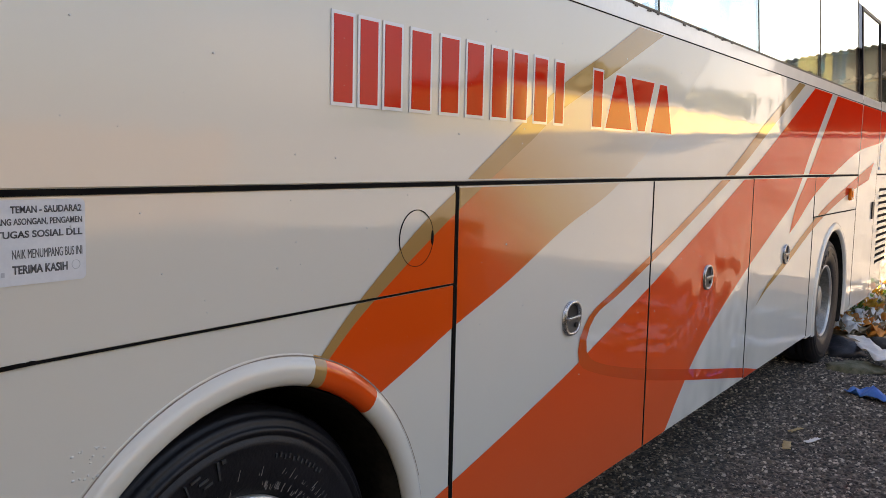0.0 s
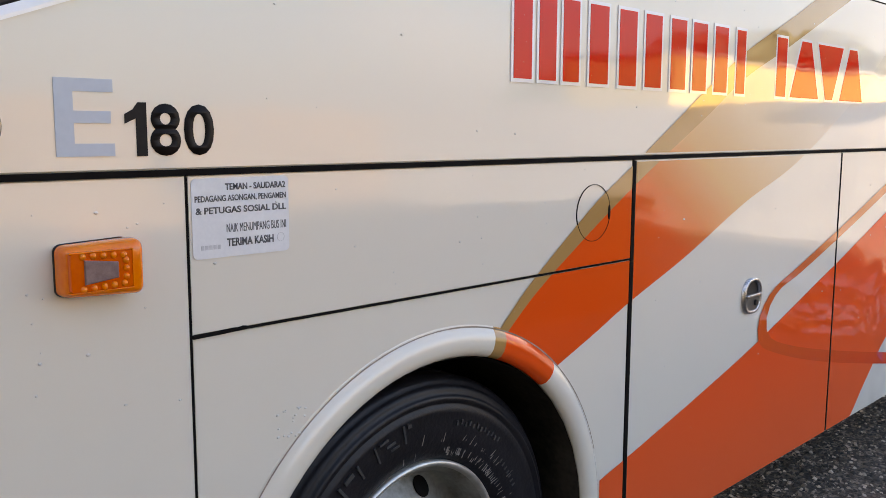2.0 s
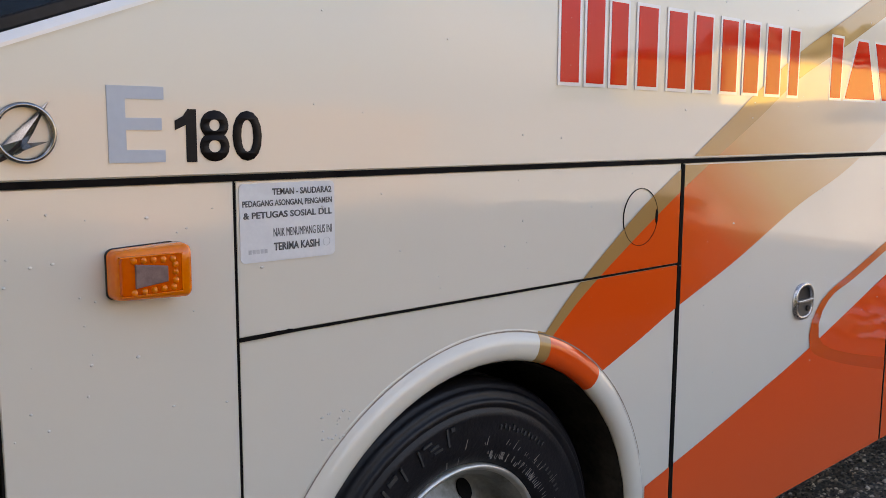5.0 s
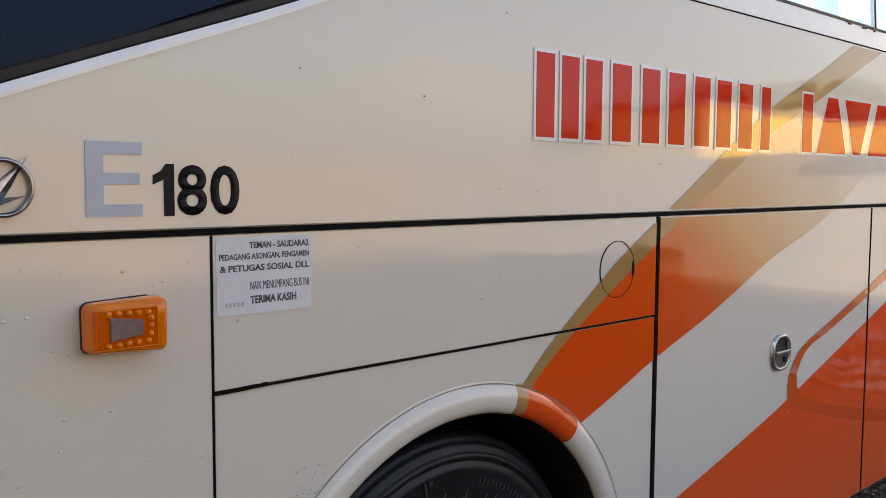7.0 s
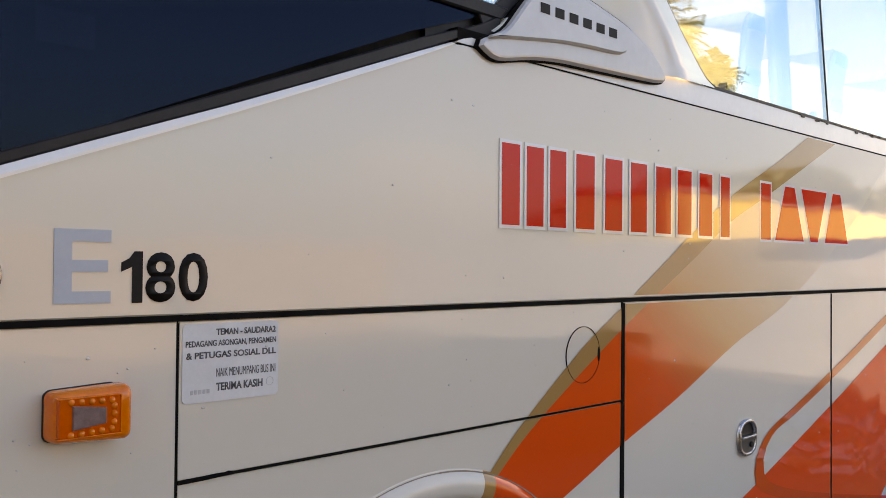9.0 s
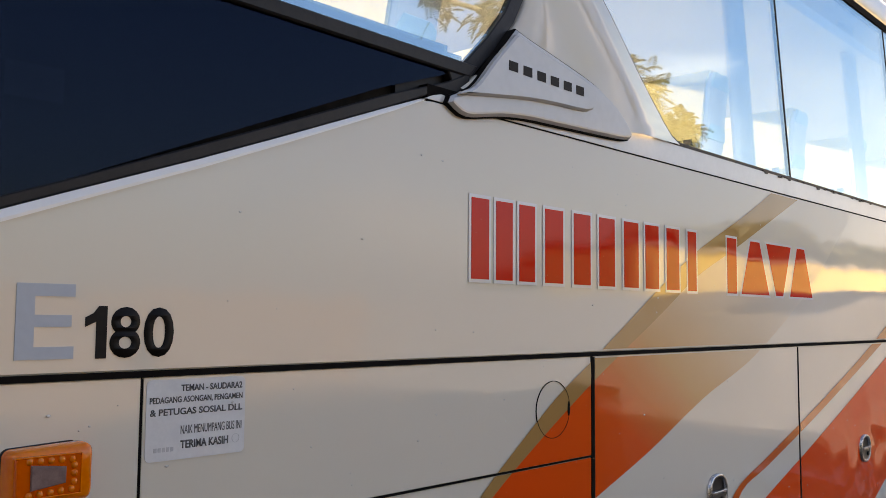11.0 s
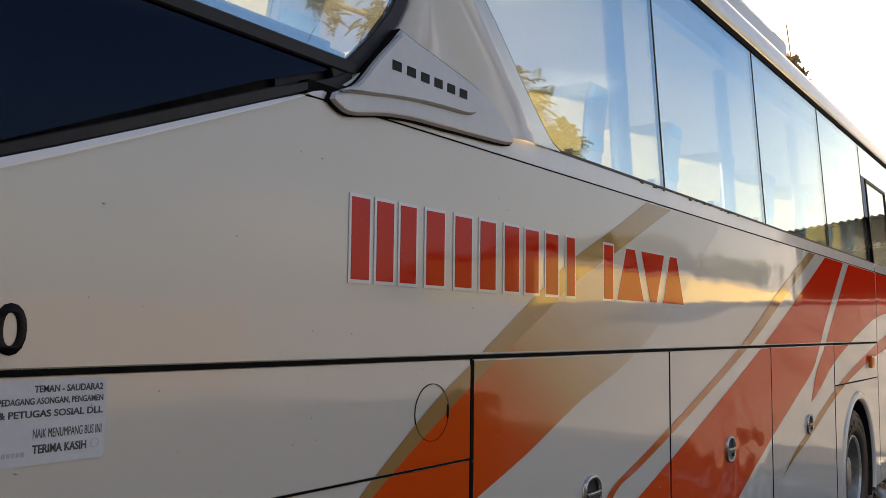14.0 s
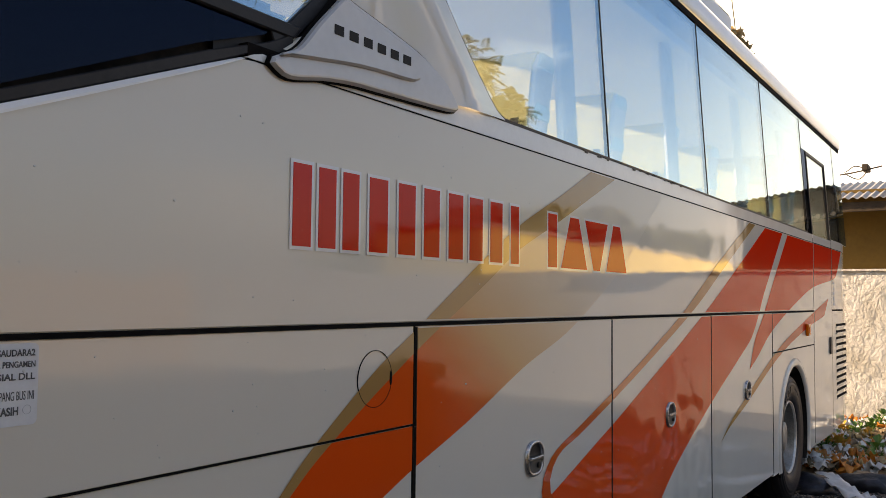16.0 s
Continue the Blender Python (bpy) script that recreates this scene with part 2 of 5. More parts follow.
M_piping = surface("pale_blue_vinyl", (0.50, 0.80, 0.95), (0.66, 0.90, 0.97), 10, 0.5)
M_inside = surface("grey_interior_lining", (0.80, 0.81, 0.82), (0.87, 0.88, 0.88), 4, 0.8)
M_curtain = surface("sheer_grey_curtain", (0.60, 0.62, 0.65), (0.72, 0.74, 0.76), 12, 0.9)


# ---- mesh helpers ----
def part(name, bm, material, parent=None, label="", smooth=False):
    me = bpy.data.meshes.new(name)
    bm.normal_update()
    bm.to_mesh(me)
    bm.free()
    me.materials.append(material)
    if smooth:
        me.polygons.foreach_set("use_smooth", [True] * len(me.polygons))
    ob = new(name, me)
    ob.parent = parent
    if label:
        tagged(ob, label)
    return ob


def thing(name, label, category, group="", kind="", at=(0, 0, 0)):
    ob = new(name)
    ob.empty_display_size = 0.2
    ob.matrix_basis = Matrix.Translation(at)
    return tagged(ob, label, category, group, kind)


def area2(p):
    return sum(p[i - 1][0] * p[i][1] - p[i][0] * p[i - 1][1] for i in range(len(p)))


def inset(p, d):
    """A closed outline (counter-clockwise) moved inwards by d."""
    res, k = [], len(p)
    for i in range(k):
        a, b, c = Vector(p[i - 1]), Vector(p[i]), Vector(p[(i + 1) % k])
        u, v = (b - a).normalized(), (c - b).normalized()
        n1, n2 = Vector((-u.y, u.x)), Vector((-v.y, v.x))
        m = n1 + n2
        res.append(tuple(b + m * (d / max(0.35, 1 + n1.dot(n2)))))
    return res


def lean(z):
    return 0.067 * max(0.0, z - 2.29)


def plate(outline, y0, y1, bev=0.002, follow=False, bm=None):
    """A slab over an outline in x and z, its outer face at y0, its back at y1, with bevelled outer edges."""
    p = [tuple(q) for q in outline]
    if area2(p) < 0:
        p.reverse()
    bm = bm or bmesh.new()
    front = inset(p, bev) if bev else p
    loops = []
    for pts, y in ((front, y0), (p, y0 + bev), (p, y1)):
        loops.append([bm.verts.new((x, y + (lean(z) if follow else 0), z)) for x, z in pts])
        if not bev and len(loops) == 1:
            continue
    if not bev:
        for v in loops[1]:
            bm.verts.remove(v)
        loops = [loops[0], loops[2]]
    bm.faces.new(loops[0])
    bm.faces.new(loops[-1][::-1])
    for a, b in zip(loops, loops[1:]):
        for i in range(len(p)):
            j = (i + 1) % len(p)
            bm.faces.new((a[j], a[i], b[i], b[j]))
    return bm


def rect(x0, x1, z0, z1):
    return [(x0, z0), (x1, z0), (x1, z1), (x0, z1)]


def rounded(x0, x1, z0, z1, r, n=5):
    res = []
    for cx, cz, a in ((x1 - r, z0 + r, -90), (x1 - r, z1 - r, 0), (x0 + r, z1 - r, 90), (x0 + r, z0 + r, 180)):
        for i in range(n + 1):
            t = radians(a + 90 * i / n)
            res.append((cx + r * math.cos(t), cz + r * math.sin(t)))
    return res


def box(x0, x1, y0, y1, z0, z1, bev=0.0, bm=None):
    own = bm is None
    bm = bm or bmesh.new()
    made = bmesh.ops.create_cube(bm, size=1.0, matrix=Matrix.Translation(((x0 + x1) / 2, (y0 + y1) / 2, (z0 + z1) / 2)) @ Matrix.Diagonal((x1 - x0, y1 - y0, z1 - z0, 1)))
    if bev:
        edges = list({e for v in made["verts"] for e in v.link_edges})
        bmesh.ops.bevel(bm, geom=edges, offset=bev, segments=2, profile=0.5, affect="EDGES")
    return bm


def spline(points, n):
    """n + 1 points spread along a smooth curve through the given ones."""
    p = [Vector(q) for q in points]
    p = [2 * p[0] - p[1]] + p + [2 * p[-1] - p[-2]]
    dense = []
    for i in range(1, len(p) - 2):
        for s in range(24):
            t = s / 24
            dense.append(0.5 * (2 * p[i] + (p[i + 1] - p[i - 1]) * t + (2 * p[i - 1] - 5 * p[i] + 4 * p[i + 1] - p[i + 2]) * t * t
                                + (3 * p[i] - p[i - 1] - 3 * p[i + 1] + p[i + 2]) * t ** 3))
    dense.append(p[-2])
    run = [0.0]
    for a, b in zip(dense, dense[1:]):
        run.append(run[-1] + (b - a).length)
    res, k = [], 0
    for i in range(n + 1):
        want = run[-1] * i / n
        while k < len(run) - 2 and run[k + 1] < want:
            k += 1
        f = (want - run[k]) / max(1e-9, run[k + 1] - run[k])
        res.append(tuple(dense[k].lerp(dense[k + 1], min(1, max(0, f)))))
    return res


def clip(poly, x0, x1, z0, z1):
    for axis, lim, sign in ((0, x0, 1), (0, x1, -1), (1, z0, 1), (1, z1, -1)):
        res = []
        for i in range(len(poly)):
            a, b = poly[i - 1], poly[i]
            da, db = sign * (a[axis] - lim), sign * (b[axis] - lim)
            if (da >= 0) != (db >= 0):
                t = da / (da - db)
                res.append((a[0] + t * (b[0] - a[0]), a[1] + t * (b[1] - a[1])))
            if db >= 0:
                res.append(b)
        poly = res
        if len(poly) < 3:
            return []
    return poly


def lathe(profile, n, centre, axis_y=True, bm=None):
    """Turned shape: profile of (radius, y) about an axle along y through centre (x, y, z)."""
    bm = bm or bmesh.new()
    rings = []
    for r, y in profile:
        rings.append([bm.verts.new((centre[0] + r * math.cos(2 * math.pi * i / n), centre[1] + y, centre[2] + r * math.sin(2 * math.pi * i / n))) for i in range(n)])
    for a, b in zip(rings, rings[1:]):
        for i in range(n):
            bm.faces.new((a[i], a[(i + 1) % n], b[(i + 1) % n], b[i]))
    return bm


def text_mesh(text, x0, x1, z0, z1, y, depth, bold=0.0):
    """Flat lettering that fills a box in x and z, facing -y."""
    cu = bpy.data.curves.new("text", "FONT")
    cu.body, cu.offset, cu.resolution_u = text, bold, 4
    ob = new("text", cu)
    dg = bpy.context.evaluated_depsgraph_get()
    me = bpy.data.meshes.new_from_object(ob.evaluated_get(dg))
    bm = bmesh.new()
    bm.from_mesh(me)
    bpy.data.objects.remove(ob)
    xs, ys = [v.co.x for v in bm.verts], [v.co.y for v in bm.verts]
    ax, bx, ay, by = min(xs), max(xs), min(ys), max(ys)
    for v in bm.verts:
        v.co = Vector((x0 + (v.co.x - ax) / (bx - ax) * (x1 - x0), y, z0 + (v.co.y - ay) / (by - ay) * (z1 - z0)))
    got = bmesh.ops.extrude_face_region(bm, geom=bm.faces[:])
    for v in got["geom"]:
        if isinstance(v, bmesh.types.BMVert):
            v.co.y += depth
    bmesh.ops.recalc_face_normals(bm, faces=bm.faces[:])
    return bm


# ---- ground ----
def ground_material():
    m, n, l, b = mat_new("dark_gravel_ground")
    at = n.new("ShaderNodeTexCoord").outputs["Object"]
    vor = n.new("ShaderNodeTexVoronoi")
    vor.inputs["Scale"].default_value = 55.0
    l.new(at, vor.inputs["Vector"])
    big = noise_node(n, l, at, 0.9, 6.0)
    col = ramp_node(n, l, vor.outputs["Color"], [(0.1, (0.030, 0.024, 0.019)), (0.6, (0.12, 0.092, 0.068)), (0.95, (0.36, 0.30, 0.24))])
    col = mixed(n, l, ramp_node(n, l, big, [(0.35, (0, 0, 0)), (0.7, (0.7, 0.7, 0.7))]), col, (0.075, 0.062, 0.048))
    # ground turns paler away from the coach, to bounce light onto its side
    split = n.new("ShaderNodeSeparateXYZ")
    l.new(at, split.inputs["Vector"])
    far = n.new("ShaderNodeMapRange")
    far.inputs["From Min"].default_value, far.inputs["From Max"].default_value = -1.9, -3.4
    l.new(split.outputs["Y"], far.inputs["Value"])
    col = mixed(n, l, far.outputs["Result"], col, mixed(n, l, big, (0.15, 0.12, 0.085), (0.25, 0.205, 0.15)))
    l.new(col, b.inputs["Base Color"])
    b.inputs["Roughness"].default_value = 0.85
    bumped(n, l, b, vor.outputs["Distance"], 0.7, 0.012)
    return m


M_ground = ground_material()
bm = bmesh.new()
bmesh.ops.create_grid(bm, x_segments=2, y_segments=2, size=400)
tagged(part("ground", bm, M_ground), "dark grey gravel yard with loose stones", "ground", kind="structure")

# ---- the coach ----
bus = thing("coach_bus", "cream-white parked coach with orange, red and gold swoosh stripes", "bus", at=(0, 0, 0))
FRONT, REAR = (-0.72, 0.51), (5.66, 0.51)


def arch(cx, r, zlow, a0, a1, n=28):
    """Points along a wheel arch, a0 to a1 degrees."""
    return [(cx + r * math.cos(radians(a0 + (a1 - a0) * i / n)), zlow + r * math.sin(radians(a0 + (a1 - a0) * i / n))) for i in range(n + 1)]


def arch_panel(x0, x1, z0, z1, cx, cz, r):
    drop = [(cx + r, z0), *arch(cx, r, cz, 0, 180), (cx - r, z0)]
    return [(x1, z0), (x1, z1), (x0, z1), (x0, z0)] + drop[::-1]


T = 0.03
FA, RA = (-0.798, 0.525, 0.584), (5.67, 0.52, 0.59)     # wheel arches: x, z, radius
part("front_corner_panel", plate(rect(-1.864, -1.4535, 0.35, 1.564), 0, T), M_white, bus)
part("flap", plate(rect(-1.4497, -0.013, 1.2724, 1.564), 0, T, 0.002), M_white, bus, "cream flap over the front wheel")
part("front_arch_panel", plate(arch_panel(-1.4497, -0.0145, 0.35, 1.268, *FA), 0, T), M_white, bus)
for x0, x1 in ((0.002, 1.571), (1.580, 3.168), (3.176, 4.836)):
    part("luggage_door", plate(rect(x0, x1, 0.35, 1.564), 0, T, 0.002), M_white, bus)
part("rear_flap", plate(rect(4.844, 6.590, 1.264, 1.562), 0, T), M_white, bus)
part("rear_arch_panel", plate(arch_panel(4.844, 6.590, 0.33, 1.256, *RA), 0, T), M_white, bus)
upper = [(-3.1, 1.5755), (6.590, 1.5755), (6.590, 2.2075), (-0.70, 2.2075), (-0.746, 2.204), (-0.848, 2.164), (-1.162, 2.038), (-1.351, 1.964), (-1.65, 1.850), (-2.25, 1.625), (-3.1, 1.600)]
part("rubber_seal", box(-0.0130, 0.0035, -0.0030, 0.03, 0.36, 1.262), M_gap, bus, "black rubber seal")
part("rubber_seal", box(-0.0115, 0.0035, -0.0029, 0.03, 1.264, 1.561), M_gap, bus, "black rubber seal")
part("belt_seal", box(-3.1, 6.59, -0.0030, 0.03, 1.5640, 1.5755), M_gap, bus, "black seal along the belt line")
part("flap_seal", box(-1.447, -0.012, -0.0028, 0.03, 1.2678, 1.2726), M_gap, bus, "black seal under the flap")
part("flap_seal", box(4.845, 6.40, -0.0030, 0.03, 1.2565, 1.2635), M_gap, bus, "black seal under the flap")
part("torn_seal", plate([(-1.449, 1.2655), (-1.40, 1.2660), (-1.36, 1.2672), (-1.335, 1.2678), (-1.335, 1.2742), (-1.343, 1.2756), (-1.352, 1.2738), (-1.365, 1.2748), (-1.40, 1.2735), (-1.449, 1.2728)], -0.0036, 0.01, 0.0), M_gap, bus, "torn thick end of the flap seal")
part("upper_side_panel", plate(upper, 0, T, 0.003), M_white, bus)
part("front_door", plate(rect(-3.1, -1.872, 0.35, 1.562), 0.0, T), M_white, bus)
part("seam_backing", box(-3.1, 7.6, 0.0036, 0.05, 1.20, 1.598), M_gap, bus)
part("seam_backing", box(-0.72, 7.6, 0.0036, 0.05, 1.60, 2.25), M_gap, bus)
for sx in (-1.867, -1.4515, 1.5755, 3.172, 4.84, 6.60):
    part("seam_strip", box(sx - 0.0020, sx + 0.0020, -0.0030 if 0 < sx < 4.9 else -0.0006, 0.05, 0.356, 1.561), M_gap, bus)

# window line
part("window_rail", plate([(-0.73, 2.211), (6.59, 2.211), (6.59, 2.286), (0.53, 2.286), (-0.1, 2.31), (-0.5, 2.30), (-0.635, 2.232), (-0.67, 2.235), (-0.70, 2.227)], 0.002, 0.04, 0.004), M_trim, bus)
edge_top = [(-0.745, 2.207), (-0.848, 2.168), (-1.162, 2.046), (-1.351, 1.974), (-1.604, 1.882), (-2.3, 1.623)]
edge_low = [(-0.735, 2.2045), (-0.848, 2.156), (-1.162, 2.030), (-1.351, 1.956), (-1.604, 1.862), (-2.3, 1.600)]
bm = bmesh.new()
prev = None
for (xa, za), (xb, zb) in zip(edge_top, edge_low):
    row = [bm.verts.new(p) for p in ((xb, 0.02, zb), (xb, -0.0040, zb), (xb + 0.3 * (xa - xb), -0.0042, zb + 0.3 * (za - zb)), (xa, 0.0015, za), (xa, 0.04, za))]
    if prev:
        for k in range(4):
            bm.faces.new((prev[k], prev[k + 1], row[k + 1], row[k]))
    prev = row
bmesh.ops.recalc_face_normals(bm, faces=bm.faces[:])
part("white_edge", bm, M_white_edge, bus, "white edge under the dark glass")
part("window_rubber", plate([(-0.56, 2.27), (-0.635, 2.231), (-0.67, 2.236), (-0.70, 2.229), (-0.756, 2.206), (-0.848, 2.169), (-1.162, 2.047), (-1.351, 1.975), (-1.604, 1.883), (-2.3, 1.624), (-2.3, 1.648), (-1.60, 1.906), (-1.402, 1.982), (-1.155, 2.078), (-0.839, 2.203), (-0.645, 2.270), (-0.56, 2.312)], 0.004, 0.05, 0.003), M_rubber, bus)
for x0, x1, z0, z1 in ((0.55, 1.565, 2.29, 3.40), (1.575, 3.165, 2.29, 3.40), (3.175, 4.835, 2.29, 3.40), (4.845, 6.40, 2.29, 3.40), (7.62, 8.75, 2.29, 3.40)):
    pane = [(x0, z0), (x1, z0), (x1, z1), (x0, z1)] if x0 > 1 else [(0.54, 2.292), (x1, z0), (x1, z1), (-0.42, 3.40), (0.06, 2.72), (0.38, 2.40), (0.45, 2.33)]
    pn = part("window_pane", plate(pane, 0.012, 0.018, 0.0, True), M_glass, bus)
    pn.visible_shadow = False
part("window_gasket", plate(rect(0.50, 6.40, 2.283, 2.297), 0.004, 0.03, 0.002), M_rubber, bus, "black rubber gasket")
cr = random.Random(4)
bm = bmesh.new()
for k in range(26):
    x, z = cr.uniform(1.2, 2.6), 2.284 + cr.uniform(-0.006, 0.006)
    r = cr.uniform(0.003, 0.010)
    box(x - r * 1.6, x + r * 1.6, -0.002, 0.010, z - 0.5 * r, z + 0.5 * r, 0.0, bm)
tagged(part("gasket_crumbs", bm, M_rubber, bus, "crumbled black bits of the window gasket"), kind="stuff")
for dx in (1.57, 3.17, 4.84, 6.405):
    part("window_divider", plate(rect(dx - 0.0045, dx + 0.0045, 2.297, 3.40), 0.009, 0.03, 0.001, True), M_rubber, bus)
part("window_top_band", plate(rect(-0.6, 8.75, 3.370, 3.410), 0.006, 0.05, 0.0, True), M_gap, bus)
bm = bmesh.new()
prof = [(0.086, 3.408), (0.075, 3.42), (0.075, 3.52), (0.088, 3.555), (0.13, 3.580), (0.30, 3.62), (0.7, 3.68), (1.25, 3.70), (1.8, 3.68), (2.2, 3.62), (2.37, 3.575), (2.42, 3.47)]
rows = [[bm.verts.new((x, y, z)) for y, z in prof] for x in (-3.1, 8.8)]
for i in range(len(prof) - 1):
    bm.faces.new((rows[0][i], rows[0][i + 1], rows[1][i + 1], rows[1][i]))
part("roof", bm, M_trim, bus, smooth=True)

# far side, floor, ends and underbody of the coach
part("far_side_wall", box(-3.1, 8.8, 2.44, 2.48, 0.35, 2.29), M_white, bus)
part("far_window_band", box(-3.1, 8.8, 2.40, 2.44, 3.42, 3.5), M_inside, bus)
part("saloon_floor", box(-3.1, 8.8, 0.05, 2.44, 1.70, 1.74), M_inside, bus)
part("inner_lining", box(-0.5, 8.7, 0.05, 0.08, 1.74, 2.285), M_inside, bus)
part("saloon_ceiling", box(-3.0, 8.7, 0.12, 2.40, 3.40, 3.42), M_inside, bus)
part("underbody", box(-3.0, 8.7, 0.45, 2.40, 0.40, 1.70), M_under, bus)
part("rear_end", box(8.80, 8.88, 0.1, 2.44, 0.35, 3.5), M_white, bus)
part("front_end", box(-3.14, -3.1, 0.0, 2.48, 0.35, 2.0), M_white, bus)

# ---- stripes, cut where the panels part ----
CELLS = ((-1.9, 6.588, 1.583, 2.200), (-1.446, -0.0150, 1.2740, 1.559), (-1.446, -0.0160, 0.353, 1.2665), (0.006, 1.567, 0.354, 1.558), (1.584, 3.164, 0.354, 1.558),
         (3.180, 4.832, 0.354, 1.558), (4.847, 6.587, 1.267, 1.559), (4.847, 6.587, 0.35, 1.253), (6.613, 7.61, 0.35, 2.200), (7.64, 8.3, 1.583, 2.200))


def stripe(name, label, a, b, material, y, n=60, limits=None):
    """A painted band between two curves, clipped to each panel of the body side."""
    ca, cb = spline(a, n), spline(b, n)
    bm = bmesh.new()
    for x0, x1, z0, z1 in CELLS:
        if limits:
            x0 = max(x0, limits)
        for i in range(n):
            quad = clip([ca[i], cb[i], cb[i + 1], ca[i + 1]], x0, x1, z0, z1)
            if len(quad) >= 3:
                if area2(quad) < 0:
                    quad.reverse()
                bm.faces.new([bm.verts.new((x, y, z)) for x, z in quad])
    bmesh.ops.remove_doubles(bm, verts=bm.verts[:], dist=0.0002)
    return part(name, bm, material, bus, label)


gold_up = [(1.34, 2.205), (1.06, 2.08), (0.67, 1.92), (0.39, 1.775), (0.259, 1.700), (0.039, 1.577), (-0.06, 1.522), (-0.184, 1.455), (-0.307, 1.374), (-0.433, 1.286), (-0.513, 1.226), (-0.598, 1.150), (-0.64, 1.11)]
gold_low = [(1.62, 2.205), (1.01, 1.96), (0.67, 1.83), (0.42, 1.70), (0.151, 1.566), (0.002, 1.490), (-0.183, 1.388), (-0.312, 1.313), (-0.397, 1.262), (-0.479, 1.208), (-0.557, 1.147), (-0.60, 1.11)]
fade_right = [(2.30, 2.205), (1.75, 1.83), (1.16, 1.545), (0.71, 1.40), (0.32, 1.25), (-0.01, 1.14), (-0.18, 1.075), (-0.36, 1.01)]
stripe("orange_band", "orange band fading to cream", gold_low, fade_right, M_fade, -0.0020)
stripe("gold_stripe", "brownish gold stripe", gold_up, gold_low, M_gold, -0.0024)
band_left = [(-0.14, 0.62), (0.112, 0.678), (0.476, 0.767), (0.87, 0.872), (1.485, 1.062), (1.651, 1.113), (2.305, 1.328), (3.03, 1.578), (3.578, 1.785), (4.45, 2.13), (4.65, 2.21)]
band_right = [(-0.14, 0.30), (0.60, 0.30), (1.2, 0.30), (1.73, 0.30), (2.03, 0.49), (2.23, 0.635), (2.55, 0.80), (3.12, 1.025), (3.75, 1.245), (4.16, 1.39), (4.38, 1.54), (4.56, 1.70), (4.87, 1.93), (5.25, 2.21)]
stripe("red_orange_band", "broad red-orange band", band_left, band_right, M_band, -0.0020, 90)
loop_out = [(4.15, 2.205), (3.29, 1.87), (2.66, 1.60), (1.91, 1.34), (1.26, 1.14), (0.99, 1.06), (0.89, 0.99), (0.86, 0.92), (0.88, 0.86), (0.98, 0.815), (1.24, 0.74), (1.63, 0.65), (2.19, 0.54), (3.12, 0.37), (3.3, 0.33)]
loop_in = [(4.33, 2.205), (3.42, 1.84), (2.82, 1.60), (1.91, 1.30), (1.26, 1.105), (1.04, 1.05), (0.95, 0.99), (0.93, 0.94), (0.94, 0.90), (1.03, 0.845), (1.36, 0.76), (2.01, 0.63), (3.11, 0.43), (3.6, 0.33)]
stripe("looping_stripe", "thin stripe looping from gold to orange", loop_out, loop_in, M_loop, -0.0026, 120)
stripe("red_tail", "red curved tail of the band", [(5.44, 2.205), (5.37, 2.154), (4.95, 1.85), (4.54, 1.545), (4.28, 1.38), (4.12, 1.18)], [(8.25, 2.205), (7.95, 1.96), (7.70, 1.89), (6.57, 1.79), (5.75, 1.642), (5.23, 1.53), (4.75, 1.405), (4.37, 1.262), (4.12, 1.18)], M_band, -0.0020, 60)
stripe("thin_tail", "thin curved stripe from gold to red", [(3.36, 0.775), (3.62, 0.885), (4.08, 1.02), (4.62, 1.175), (5.24, 1.325), (6.23, 1.500), (7.40, 1.69)], [(3.36, 0.775), (3.62, 0.858), (4.08, 0.968), (4.81, 1.165), (5.46, 1.300), (6.30, 1.425), (7.15, 1.52)], M_tail, -0.0024)

# ---- wheel arches ----
def arch_lip(name, a0, a1, material, c, label="", n=40, low=None):
    """A rounded lip along a wheel arch, from angle a0 to a1."""
    prof = [(0.081, 0.0010), (0.0765, -0.0020), (0.0735, -0.0008), (0.0705, -0.0040), (0.064, -0.0095), (0.054, -0.0148), (0.040, -0.017), (0.024, -0.016), (0.010, -0.010), (0.002, 0.000), (0.000, 0.009)]
    bm = bmesh.new()
    rings = []
    k = max(3, int(n * abs(a1 - a0) / 180))
    for i in range(k + 1):
        a = radians(a0 + (a1 - a0) * i / k)
        rings.append([bm.verts.new((c[0] + (c[2] - 0.003 + r) * math.cos(a), y, c[1] + (c[2] - 0.003 + r) * math.sin(a))) for r, y in prof])
    for p, q in zip(rings, rings[1:]):
        for i in range(len(prof) - 1):
            bm.faces.new((p[i], p[i + 1], q[i + 1], q[i]))
    return part(name, bm, material, bus, label, smooth=True)


